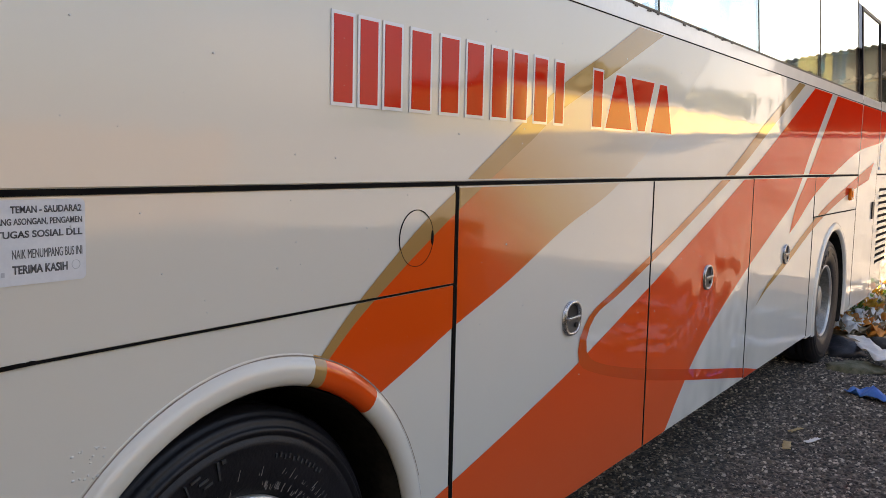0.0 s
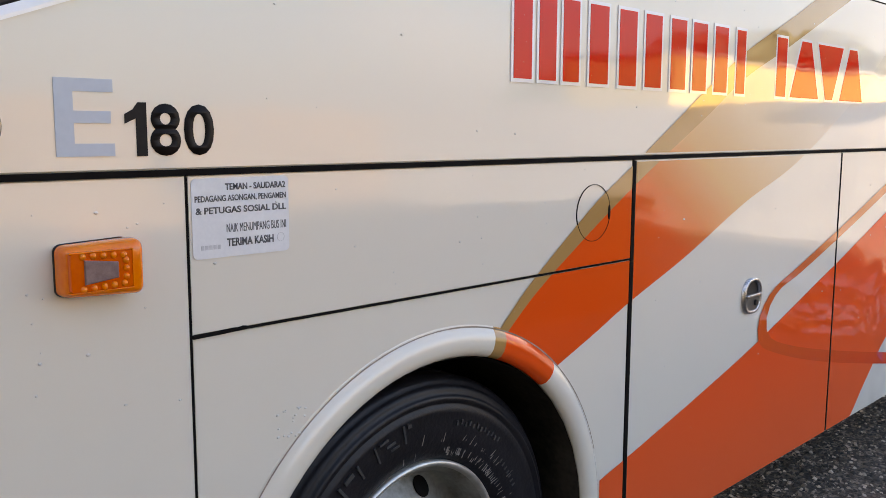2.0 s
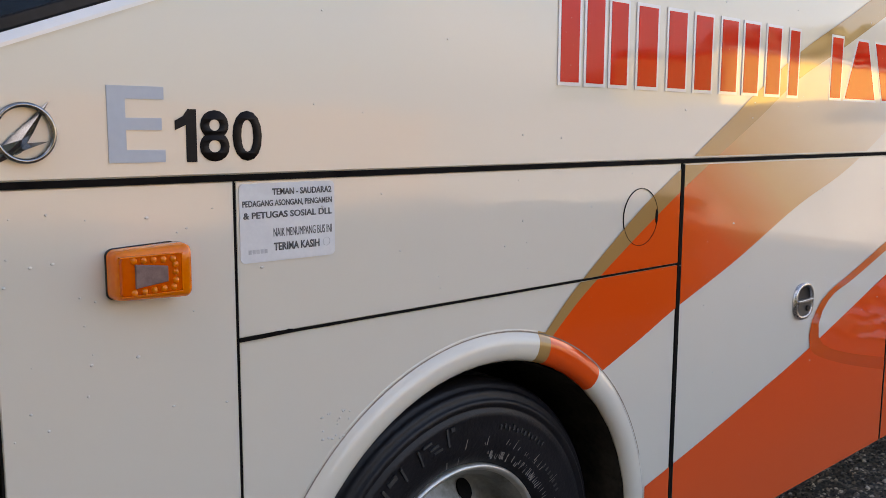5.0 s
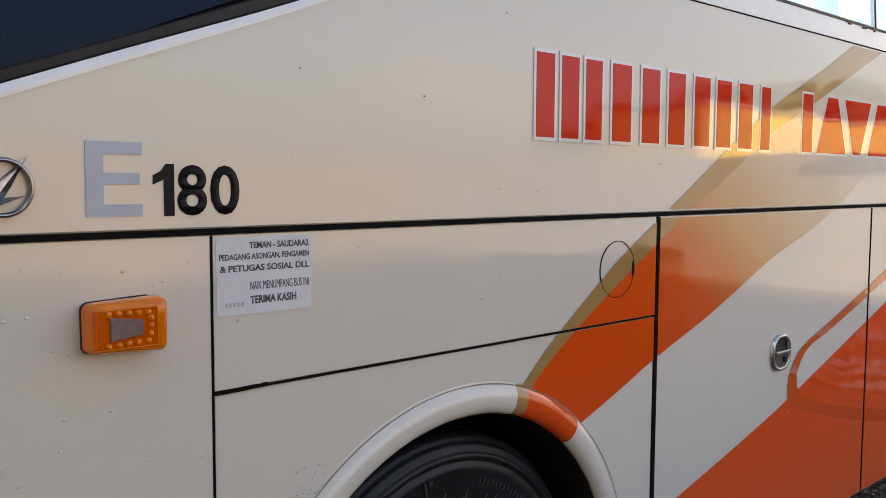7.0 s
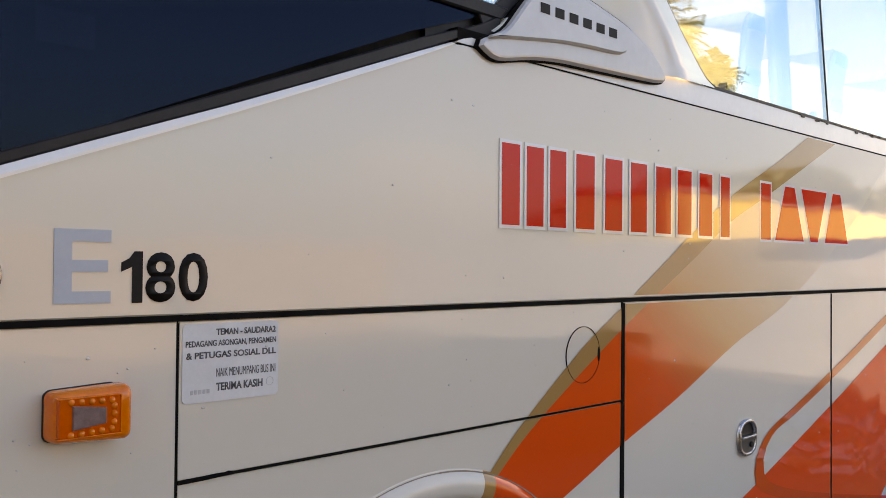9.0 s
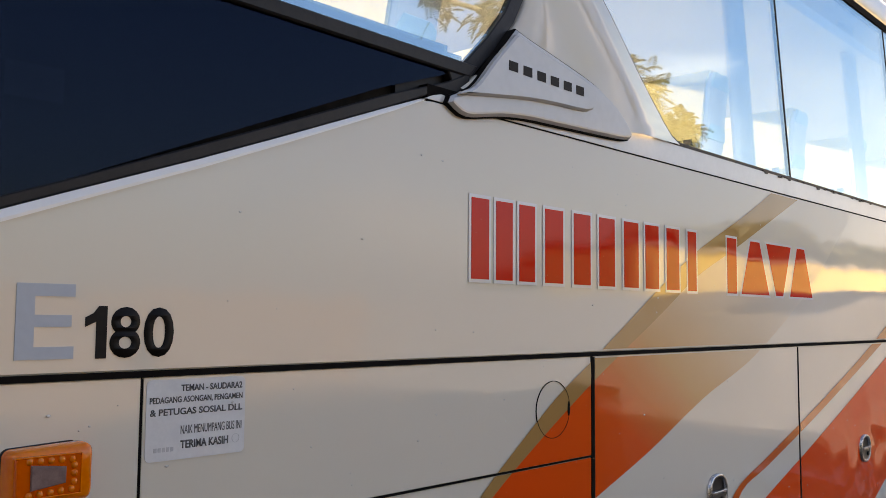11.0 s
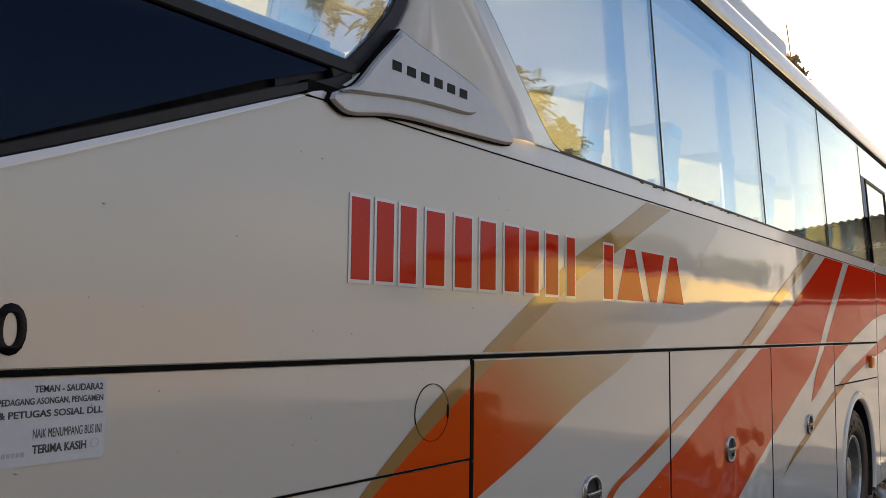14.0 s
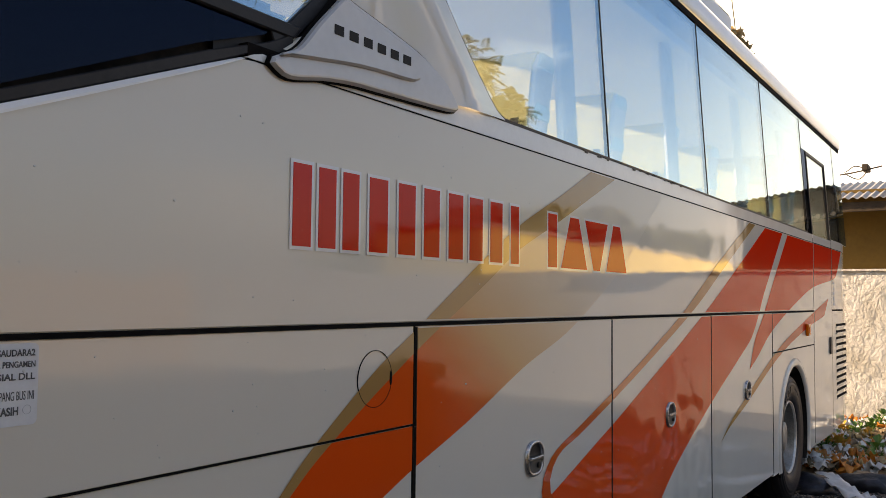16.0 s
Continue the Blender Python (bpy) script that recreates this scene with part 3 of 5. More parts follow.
arch_lip("arch_lip", -18, 49.8, M_white, FA)
arch_lip("arch_lip", 49.8, 70.5, M_fade, FA, "orange stretch of the arch lip")
arch_lip("arch_lip", 70.5, 74.5, M_gold, FA, "gold stretch of the arch lip")
arch_lip("arch_lip", 74.5, 198, M_white, FA)
arch_lip("arch_lip", -18, 198, M_white, RA)
# the lip's dark crease and its dirt, painted as one brown line
M_crease_line = surface("brown_crease_and_dirt", (0.20, 0.14, 0.10), (0.46, 0.38, 0.31), 30, 0.8)
for c, a0, a1 in ((FA, 18, 172), (RA, 18, 172)):
    bm = bmesh.new()
    prev = None
    for i in range(61):
        a = radians(a0 + (a1 - a0) * i / 60)
        wide = 0.0012 + 0.0016 * abs(noise.noise(Vector((3.0 * math.cos(a), 3.0 * math.sin(a), c[0]))))
        row = [bm.verts.new((c[0] + (c[2] + r) * math.cos(a), -0.0034, c[1] + (c[2] + r) * math.sin(a))) for r in (0.0712 - wide, 0.0712 + wide)]
        if prev:
            bm.faces.new((prev[0], prev[1], row[1], row[0]))
        prev = row
    part("crease_line", bm, M_crease_line, bus, "thin brown line of crease shade and dirt along the arch lip")
for c in (FA, RA):
    bm = bmesh.new()
    prev = None
    for i in range(25):
        a = radians(-25 + 230 * i / 24)
        row = [bm.verts.new((c[0] + (c[2] - 0.005) * math.cos(a), y, c[1] + (c[2] - 0.005) * math.sin(a))) for y in (0.008, 0.62)]
        if prev:
            bm.faces.new((prev[0], prev[1], row[1], row[0]))
        prev = row
    part("wheel_well", bm, M_under, bus, "muddy black wheel well")
    part("wheel_well_back", box(c[0] - 0.75, c[0] + 0.75, 0.60, 0.64, 0.35, 1.4), M_under, bus)


# ---- wheels ----
def wheel(name, cx, cz, dish, y0):
    """A bus wheel: ribbed tyre with raised marks, and a steel rim with hand holes."""
    hub = new(name)
    hub.parent = bus
    tyre = [(0.298, 0.030), (0.315, 0.006), (0.345, -0.006), (0.392, -0.016), (0.430, -0.014), (0.444, -0.019), (0.450, -0.010), (0.457, -0.010), (0.463, -0.018), (0.474, -0.012), (0.478, -0.003),
            (0.486, -0.006), (0.497, 0.004), (0.500, 0.012), (0.506, 0.012), (0.514, 0.024), (0.520, 0.04), (0.520, 0.07), (0.508, 0.072), (0.508, 0.082), (0.520, 0.084),
            (0.521, 0.13), (0.509, 0.132), (0.509, 0.142), (0.521, 0.144), (0.520, 0.22), (0.505, 0.25), (0.45, 0.27), (0.30, 0.25)]
    part("tyre", lathe(tyre, 128, (cx, y0, cz)), M_tyre, hub, "ribbed black bus tyre", smooth=True)
    rim = [(0.303, 0.034), (0.303, 0.014), (0.297, 0.006), (0.289, 0.010), (0.283, 0.024)]
    part("rim_lip", lathe(rim, 96, (cx, y0, cz)), M_rim_lip, hub, "scratched bright rim lip", smooth=True)
    if dish:
        disc = [(0.284, 0.022), (0.272, 0.05), (0.262, 0.16), (0.245, 0.20), (0.17, 0.205), (0.155, 0.19), (0.13, 0.10), (0.12, 0.05), (0.06, 0.04), (0.002, 0.04)]
    else:
        disc = [(0.284, 0.022), (0.270, 0.036), (0.260, 0.105), (0.248, 0.124), (0.232, 0.118), (0.190, 0.086), (0.160, 0.060), (0.135, 0.046), (0.128, 0.020), (0.10, -0.02), (0.06, -0.03), (0.002, -0.03)]
    part("rim", lathe(disc, 96, (cx, y0, cz)), M_rim, hub, "dusty silver steel rim", smooth=True)
    for i in range(5):
        a = radians(135 + 72 * i)
        r, y, nr = (0.213, 0.1035, 0.58) if not dish else (0.21, 0.203, 0.0)
        face = Vector((nr * math.cos(a), -math.sqrt(1 - nr * nr), nr * math.sin(a)))
        place = Matrix.Translation(Vector((cx + r * math.cos(a), y0 + y, cz + r * math.sin(a))) + face * 0.0015)
        bm = bmesh.new()
        bmesh.ops.create_cone(bm, cap_ends=True, segments=24, radius1=0.030, radius2=0.030, depth=0.004, matrix=place @ face.to_track_quat("Z", "Y").to_matrix().to_4x4())
        part("hand_hole", bm, M_gap, hub, "dark hand hole in the rim")
        bm = bmesh.new()
        bmesh.ops.create_cone(bm, cap_ends=True, segments=6, radius1=0.016, radius2=0.013, depth=0.03,
                              matrix=Matrix.Translation((cx + 0.147 * math.cos(a + 0.4), y0 + (0.035 if not dish else 0.18), cz + 0.147 * math.sin(a + 0.4))) @ Matrix.Rotation(radians(90), 4, "X"))
        part("wheel_nut", bm, M_rim, hub)
    # raised marks on the sidewall, worn pale
    marks = [(130, 0.405, 0.040, 0.007), (125.5, 0.418, 0.012, 0.030), (121, 0.405, 0.040, 0.006), (113, 0.405, 0.045, 0.005), (109, 0.422, 0.006, 0.028), (106.5, 0.405, 0.006, 0.028), (105, 0.390, 0.006, 0.028),
             (100, 0.408, 0.046, 0.006), (97.5, 0.424, 0.010, 0.012)]
    marks += [(74 - 2.3 * i, 0.405 + 0.004 * (i % 2), 0.012, 0.006) for i in range(12)] + [(40 - 2.5 * i, 0.375, 0.013, 0.005) for i in range(7)]
    for deg, r, tall, wide in marks:
        a = radians(deg)
        yy = y0 - 0.0165 + max(0, 0.395 - r) * 0.25
        bm = box(-tall / 2, tall / 2, -0.0022, 0.003, -wide / 2, wide / 2)
        bm.transform(Matrix.Translation((cx + r * math.cos(a), yy, cz + r * math.sin(a))) @ Matrix.Rotation(-a, 4, "Y"))
        part("sidewall_mark", bm, M_tyre_mark, hub)
    return hub


wheel("front_wheel", -0.79, 0.519, False, 0.084)
sr = random.Random(12)
bm = bmesh.new()
for k in range(70):
    a = radians(sr.gauss(62, 16) if k % 3 else sr.gauss(38, 7))
    r0 = 0.318 + 0.05 * sr.random() ** 2
    r1 = r0 + sr.uniform(0.006, 0.034)
    da = sr.uniform(-0.01, 0.01)
    w = sr.uniform(0.0008, 0.0020)
    tan = Vector((-math.sin(a), 0, math.cos(a))) * w
    ends = [Vector((-0.79 + r * math.cos(a + d), 0.084 - 0.0185 + max(0, 0.395 - r) * 0.26, 0.519 + r * math.sin(a + d))) for r, d in ((r0, 0), (r1, da))]
    bm.faces.new([bm.verts.new(q) for q in (ends[0] - tan, ends[0] + tan, ends[1] + tan * 0.4, ends[1] - tan * 0.4)])
M_scratch = surface("pale_scratched_rubber", (0.16, 0.15, 0.15), (0.36, 0.34, 0.32), 40, 0.7)
tagged(part("tyre_scratches", bm, M_scratch, bus, "pale scratches on the tyre sidewall"), kind="stuff")
wheel("rear_wheel", 5.66, 0.521, True, 0.035)
part("inner_tyre", lathe([(0.30, 0.30), (0.46, 0.29), (0.52, 0.33), (0.52, 0.52), (0.3, 0.55)], 64, (5.66, 0.035, 0.521)), M_tyre, bus, smooth=True)


# ---- handles, cap, lamps on the body side ----
def ellipse(cx, cz, rx, rz, n=28, power=2.0):
    res = []
    for i in range(n):
        a = 2 * math.pi * i / n
        c, s = math.cos(a), math.sin(a)
        res.append((cx + rx * abs(c) ** (2 / power) * (1 if c > 0 else -1), cz + rz * abs(s) ** (2 / power) * (1 if s > 0 else -1)))
    return res


def ring_plate(outer, inner, y0, y1, yin):
    """A bezel between two outlines with the same count of points."""
    bm = bmesh.new()
    wide = max(abs(outer[0][0] - inner[0][0]), 0.0004)
    loops = [[bm.verts.new((x, y, z)) for x, z in pts] for pts, y in ((outer, y1), (outer, y0 + 0.2 * wide), (inset(outer, 0.27 * wide), y0), (inset(inner, -0.2 * wide), y0), (inner, y0 + 0.2 * wide), (inner, yin))]
    k = len(outer)
    for a, b in zip(loops, loops[1:]):
        for i in range(k):
            j = (i + 1) % k
            bm.faces.new((a[i], a[j], b[j], b[i]))
    return bm


def door_handle(cx, cz):
    h = new("paddle_handle")
    h.parent = bus
    part("bezel", ring_plate(ellipse(cx, cz, 0.070, 0.066, 28, 2.5), ellipse(cx, cz, 0.055, 0.053, 28, 2.5), -0.014, 0.002, 0.0), M_bezel, h, "chrome bezel", smooth=True)
    part("cup", plate(ellipse(cx, cz, 0.056, 0.054, 24, 2.5), -0.0035, 0.0, 0.0), M_rubber, h, "dark recess")
    bm = plate(ellipse(cx, cz - 0.026, 0.052, 0.030, 20, 3.0), -0.012, -0.002, 0.004)
    part("paddle", bm, M_handle, h, "satin metal paddle")
    part("paddle_lip", box(cx - 0.054, cx + 0.054, -0.020, -0.004, cz - 0.004, cz + 0.008, 0.003), M_bezel, h)
    bm = bmesh.new()
    bmesh.ops.create_cone(bm, cap_ends=True, segments=16, radius1=0.011, radius2=0.010, depth=0.008, matrix=Matrix.Translation((cx + 0.018, -0.015, cz - 0.026)) @ Matrix.Rotation(radians(90), 4, "X"))
    part("lock", bm, M_rubber, h)


for hx, hz in ((0.790, 1.056), (2.385, 1.052), (4.045, 1.045)):
    door_handle(hx, hz)

cap = ellipse(-0.205, 1.420, 0.080, 0.080, 40)
part("filler_cap_seam", ring_plate(cap, ellipse(-0.205, 1.420, 0.0786, 0.0786, 40), -0.0034, 0.0, -0.001), M_gap, bus, "thin round seam of the filler cap")
part("cap_latch", plate(ellipse(-0.131, 1.418, 0.005, 0.021, 14), -0.0045, 0.0, 0.0), M_gap, bus)

lamp = new("indicator_lamp")
lamp.parent = bus
tagged(lamp, "amber side indicator lamp")
LX0, LX1 = -1.691, -1.556


def lamp_line(f, x0=LX0, x1=LX1, half=0.045):
    """The lamp's outline, a little taller to the rear, drawn in by f."""
    pts = rounded(x0 + f, x1 - f, -half + f, half - f, 0.013, 5)
    return [(x, 1.418 + z * (0.93 + 0.95 * (x - LX0))) for x, z in pts]


bm = bmesh.new()
shell = []
for f, y in ((0.000, -0.003), (0.000, -0.020), (0.0015, -0.030), (0.005, -0.037), (0.010, -0.0405), (0.016, -0.042)):
    shell.append([bm.verts.new((x, y - 0.05 * (x - LX0) * (1 if f else 0.4), z)) for x, z in lamp_line(f)])
for a, b in zip(shell, shell[1:]):
    for i in range(len(a)):
        j = (i + 1) % len(a)
        bm.faces.new((a[i], a[j], b[j], b[i]))
bm.faces.new(shell[-1])
part("lens", bm, M_amber, lamp, "amber plastic lens", smooth=True)
part("gasket", plate(lamp_line(-0.0012, LX0, LX1 - 0.012), -0.006, 0.0, 0.002), M_rubber, lamp)
part("lens_window", plate(rounded(-1.684, -1.580, 1.386, 1.450, 0.006), -0.0488, -0.03, 0.0015), M_amber_deep, lamp)
for z0, z1 in ((1.3845, 1.3868), (1.4492, 1.4515)):
    part("lens_rib", box(-1.686, -1.580, -0.0508, -0.04, z0, z1, 0.0006), M_amber, lamp)
part("lens_rib", box(-1.5815, -1.5795, -0.0508, -0.04, 1.387, 1.449, 0.0006), M_amber, lamp)
part("reflector", plate([(-1.662, 1.398), (-1.606, 1.405), (-1.606, 1.431), (-1.662, 1.438)], -0.0528, -0.04, 0.0015), M_reflector, lamp, "grey-pink reflector")
for dx, dz in [(-1.664 + 0.017 * i, 1.4440 - 0.0006 * i) for i in range(5)] + [(-1.664 + 0.017 * i, 1.3905 + 0.0009 * i) for i in range(5)] + [(-1.592, 1.405), (-1.592, 1.419), (-1.592, 1.432)]:
    bm = bmesh.new()
    bmesh.ops.create_uvsphere(bm, u_segments=10, v_segments=6, radius=0.0062, matrix=Matrix.Translation((dx, -0.0478, dz)))
    part("lens_bead", bm, M_amber, lamp, smooth=True)

far_lamp = new("rear_marker_lamp")
far_lamp.parent = bus
part("lens", box(6.17, 6.29, -0.03, 0.0, 1.35, 1.46, 0.012), M_amber, far_lamp, "amber marker lens")
part("lens_face", box(6.20, 6.26, -0.034, -0.02, 1.375, 1.435, 0.004), M_amber_deep, far_lamp)

# ---- front emblem: a chrome ring with a slanted spike ----
emblem = new("emblem")
emblem.parent = bus
tagged(emblem, "chrome ring emblem with a slanted spike")
bm = bmesh.new()
ec, rr = (-1.806, 1.650), 0.0430
rings = []
for i in range(48):
    a = 2 * math.pi * i / 48
    rings.append([bm.verts.new((ec[0] + (rr + 0.0042 * math.cos(b)) * math.cos(a), -0.006 + 0.006 * math.sin(b), ec[1] + (rr + 0.0042 * math.cos(b)) * math.sin(a))) for b in [2 * math.pi * k / 10 for k in range(10)]])
for i in range(48):
    for k in range(10):
        bm.faces.new((rings[i][k], rings[i][(k + 1) % 10], rings[(i + 1) % 48][(k + 1) % 10], rings[(i + 1) % 48][k]))
part("ring", bm, M_emblem, emblem, smooth=True)
for tri in ([(-1.857, 1.600), (-1.842, 1.630), (-1.767, 1.700), (-1.793, 1.650), (-1.812, 1.620)], [(-1.838, 1.611), (-1.808, 1.634), (-1.770, 1.637), (-1.800, 1.626)]):
    bm = bmesh.new()
    base = [bm.verts.new((x, -0.004, z)) for x, z in tri]
    tip = bm.verts.new((sum(x for x, z in tri) / len(tri), -0.016, sum(z for x, z in tri) / len(tri)))
    for i in range(len(tri)):
        bm.faces.new((base[i], base[(i + 1) % len(tri)], tip))
    bmesh.ops.recalc_face_normals(bm, faces=bm.faces[:])
    part("spike", bm, M_emblem, emblem)

# ---- lettering ----
part("lettering", plate([(-1.677, 1.727), (-1.677, 1.601), (-1.580, 1.601), (-1.580, 1.622), (-1.647, 1.622), (-1.647, 1.655), (-1.585, 1.655), (-1.585, 1.675), (-1.647, 1.675), (-1.647, 1.706), (-1.580, 1.706), (-1.580, 1.727)], -0.0018, 0.0, 0.0),
     M_blue_film, bus, "pale blue-grey letter")
part("numeral", plate([(-1.541, 1.600), (-1.522, 1.600), (-1.522, 1.691), (-1.537, 1.691), (-1.546, 1.679), (-1.561, 1.671), (-1.561, 1.655), (-1.541, 1.664)], -0.0018, 0.0, 0.0), M_black_film, bus, "bold black numeral")
for ch, x0, x1 in (("8", -1.516, -1.459), ("0", -1.452, -1.393)):
    part("numeral", text_mesh(ch, x0, x1, 1.600, 1.690, -0.0018, 0.0018, 0.020), M_black_film, bus, "bold black numeral")

# the company name stays a row of plain blocks: posts and wedges in red with white borders
def name_block(outline):
    part("name_block_border", plate(inset(outline if area2(outline) > 0 else outline[::-1], -0.009), -0.0030, -0.0005, 0.0), M_outline, bus, "white border of a red block")
    part("name_block", plate(outline, -0.0040, -0.0010, 0.0), M_red, bus, "red block of the company name")


Z0, Z1 = 1.775, 1.985
for x0, x1, kind in ((-0.560, -0.292, "post3"), (-0.244, -0.016, "post2"), (0.032, 0.262, "post2"), (0.306, 0.532, "post2"), (0.596, 0.658, "post"), (0.905, 0.985, "post"), (1.025, 1.285, "up"), (1.265, 1.515, "down"), (1.500, 1.750, "up")):
    w = x1 - x0
    if kind == "post":
        name_block(rect(x0, x1, Z0, Z1))
    elif kind == "post2":
        name_block(rect(x0, x0 + 0.38 * w, Z0, Z1))
        name_block(rect(x1 - 0.38 * w, x1, Z0, Z1))
    elif kind == "post3":
        for k in range(3):
            name_block(rect(x0 + k * 0.37 * w, x0 + (k * 0.37 + 0.26) * w, Z0, Z1))
    elif kind == "up":
        name_block([(x0, Z0), (x1, Z0), (x0 + 0.66 * w, Z1), (x0 + 0.34 * w, Z1)])
    else:
        name_block([(x0 + 0.36 * w, Z0), (x0 + 0.64 * w, Z0), (x1, Z1), (x0, Z1)])

# ---- paper notice ----
notice = new("notice_sticker")
notice.parent = bus
tagged(notice, "white rounded notice sticker with worn black print")
NX0, NX1, NZ0, NZ1 = -1.443, -1.233, 1.411, 1.558
part("sheet", plate(rounded(NX0, NX1, NZ0, NZ1, 0.010), -0.0016, 0.0, 0.0), M_paper, notice)
NW, NH = NX1 - NX0, NZ1 - NZ0
for words, a, b, top, bottom, ink, bold in (("TEMAN - SAUDARA2", 0.33, 0.965, 0.07, 0.155, M_ink, 0.025), ("PEDAGANG ASONGAN, PENGAMEN", 0.03, 0.97, 0.215, 0.305, M_ink, 0.02),
                                            ("& PETUGAS SOSIAL DLL", 0.035, 0.97, 0.36, 0.445, M_ink, 0.025), ("NAIK MENUMPANG BUS INI", 0.335, 0.965, 0.58, 0.69, M_ink, 0.0),
                                            ("TERIMA KASIH", 0.335, 0.825, 0.765, 0.87, M_ink, 0.03)):
    part("print_line", text_mesh(words, NX0 + a * NW, NX0 + b * NW, NZ1 - bottom * NH, NZ1 - top * NH, -0.0022, 0.0008, bold), ink, notice)
for k in range(5):
    part("faded_bar", box(NX0 + (0.08 + 0.04 * k) * NW, NX0 + (0.108 + 0.04 * k) * NW, -0.0021, -0.001, NZ0 + 0.11 * NH, NZ0 + 0.165 * NH), M_ink_faint, notice)
part("faded_ring", ring_plate(ellipse(NX0 + 0.905 * NW, NZ0 + 0.19 * NH, 0.0085, 0.0085), ellipse(NX0 + 0.905 * NW, NZ0 + 0.19 * NH, 0.0077, 0.0077), -0.0021, -0.001, -0.001), M_ink_faint, notice)

# ---- front quarter window, pillar and wing ----
quarter = [(-2.30, 1.64), (-1.65, 1.885), (-0.86, 2.215), (-0.66, 2.285), (-0.56, 2.335), (-0.47, 2.42), (-0.39, 2.51), (-0.335, 2.585), (-0.335, 2.63), (-0.40, 2.74), (-0.88, 3.40), (-3.05, 3.40), (-3.05, 1.64)]
low = [(-2.30, 1.64), (-1.65, 1.885), (-0.86, 2.215), (-0.66, 2.285), (-0.60, 2.315), (-3.05, 2.315), (-3.05, 1.64)]
high = [(-0.60, 2.318), (-0.56, 2.335), (-0.47, 2.42), (-0.39, 2.51), (-0.335, 2.585), (-0.335, 2.63), (-0.40, 2.74), (-0.88, 3.40), (-3.05, 3.40), (-3.05, 2.318)]
part("quarter_pane", plate(low, 0.014, 0.020, 0.0), M_glass_dark, bus, "dark film glass")
pn = part("quarter_pane", plate(high, 0.014, 0.020, 0.0, True), M_glass, bus, "tinted clear glass")
pn.visible_shadow = False
edge_out = [(-0.62, 2.262), (-0.54, 2.310), (-0.44, 2.405), (-0.355, 2.500), (-0.305, 2.580), (-0.305, 2.640), (-0.37, 2.750), (-0.85, 3.40)]
edge_in = [(-0.90, 3.40), (-0.415, 2.740), (-0.350, 2.630), (-0.350, 2.590), (-0.395, 2.520), (-0.475, 2.430), (-0.565, 2.345), (-0.64, 2.298)]
part("pane_rubber", plate(edge_out + edge_in, 0.006, 0.03, 0.003, True), M_rubber, bus)
part("sash_bar", plate([(-3.0, 2.322), (-0.56, 2.298), (-0.53, 2.334), (-3.0, 2.352)], 0.002, 0.03, 0.004), M_rubber, bus, "black sash bar")
part("corner_filler", box(-0.80, -0.56, 0.034, 0.05, 2.20, 2.36), M_rubber, bus)
part("sash_bar_inner", box(-3.0, -0.62, 0.03, 0.06, 2.345, 2.374), M_rubber, bus)
pl = spline([(-0.60, 2.262), (-0.53, 2.312), (-0.43, 2.405), (-0.345, 2.500), (-0.297, 2.580), (-0.297, 2.645), (-0.37, 2.760), (-0.85, 3.40)], 24)
pm = spline([(-0.02, 2.255), (0.022, 2.395), (-0.007, 2.433), (-0.05, 2.494), (-0.122, 2.585), (-0.171, 2.654), (-0.30, 2.83), (-0.70, 3.40)], 24)
pr = spline([(0.552, 2.287), (0.482, 2.317), (0.426, 2.368), (0.336, 2.452), (0.25, 2.542), (0.2, 2.597), (0.134, 2.665), (0.068, 2.732), (-0.13, 2.99), (-0.42, 3.40)], 24)
bm = bmesh.new()
grid = []
for a, m, b in zip(pl, pm, pr):
    row = []
    for (x, z), y in ((a, 0.03), (a, 0.002), (((a[0] + m[0]) / 2, (a[1] + m[1]) / 2), 0.004), ((m[0] - 0.02, m[1] - 0.01), 0.006), ((m[0] + 0.008, m[1] + 0.004), -0.012), (((m[0] + b[0]) / 2 + 0.015, (m[1] + b[1]) / 2 + 0.008), -0.014), (b, -0.002), (b, 0.03)):
        row.append(bm.verts.new((x, y + lean(z), z)))
    grid.append(row)
for p, q in zip(grid, grid[1:]):
    for i in range(len(p) - 1):
        bm.faces.new((p[i], p[i + 1], q[i + 1], q[i]))
bmesh.ops.recalc_face_normals(bm, faces=bm.faces[:])
part("pillar_panel", bm, M_white, bus, "cream slanted pillar between the windows", smooth=True)

low_edge = pr[:15]
part("pane_gasket", plate([(x - 0.012, z) for x, z in low_edge] + [(x + 0.014, z + 0.010) for x, z in low_edge[::-1]], 0.006, 0.016, 0.001, True), M_rubber, bus, "black rubber edge of the pane")

wing = new("side_wing_badge")
wing.parent = bus
tagged(wing, "silver-grey wing-shaped badge")
wing_line = spline([(-0.391, 2.463), (-0.331, 2.449), (-0.198, 2.425), (-0.023, 2.390), (0.07, 2.357), (0.142, 2.322), (0.201, 2.272), (0.196, 2.252), (0.172, 2.245), (0.098, 2.239), (-0.204, 2.228), (-0.337, 2.223), (-0.459, 2.210), (-0.584, 2.187), (-0.633, 2.195), (-0.663, 2.222), (-0.572, 2.268), (-0.503, 2.339), (-0.391, 2.463)], 80)[:-1]
wing_line = wing_line[::-1] if area2(wing_line) < 0 else wing_line
part("wing_seal", plate(inset(wing_line, -0.0032), -0.0125, 0.03, 0.001), M_gap, wing)
bm = bmesh.new()
for_loops = [(wing_line, -0.002), (wing_line, -0.014), (inset(wing_line, 0.007), -0.022), (inset(wing_line, 0.012), -0.023)]
rows = [[bm.verts.new((x, y, z)) for x, z in pts] for pts, y in for_loops]
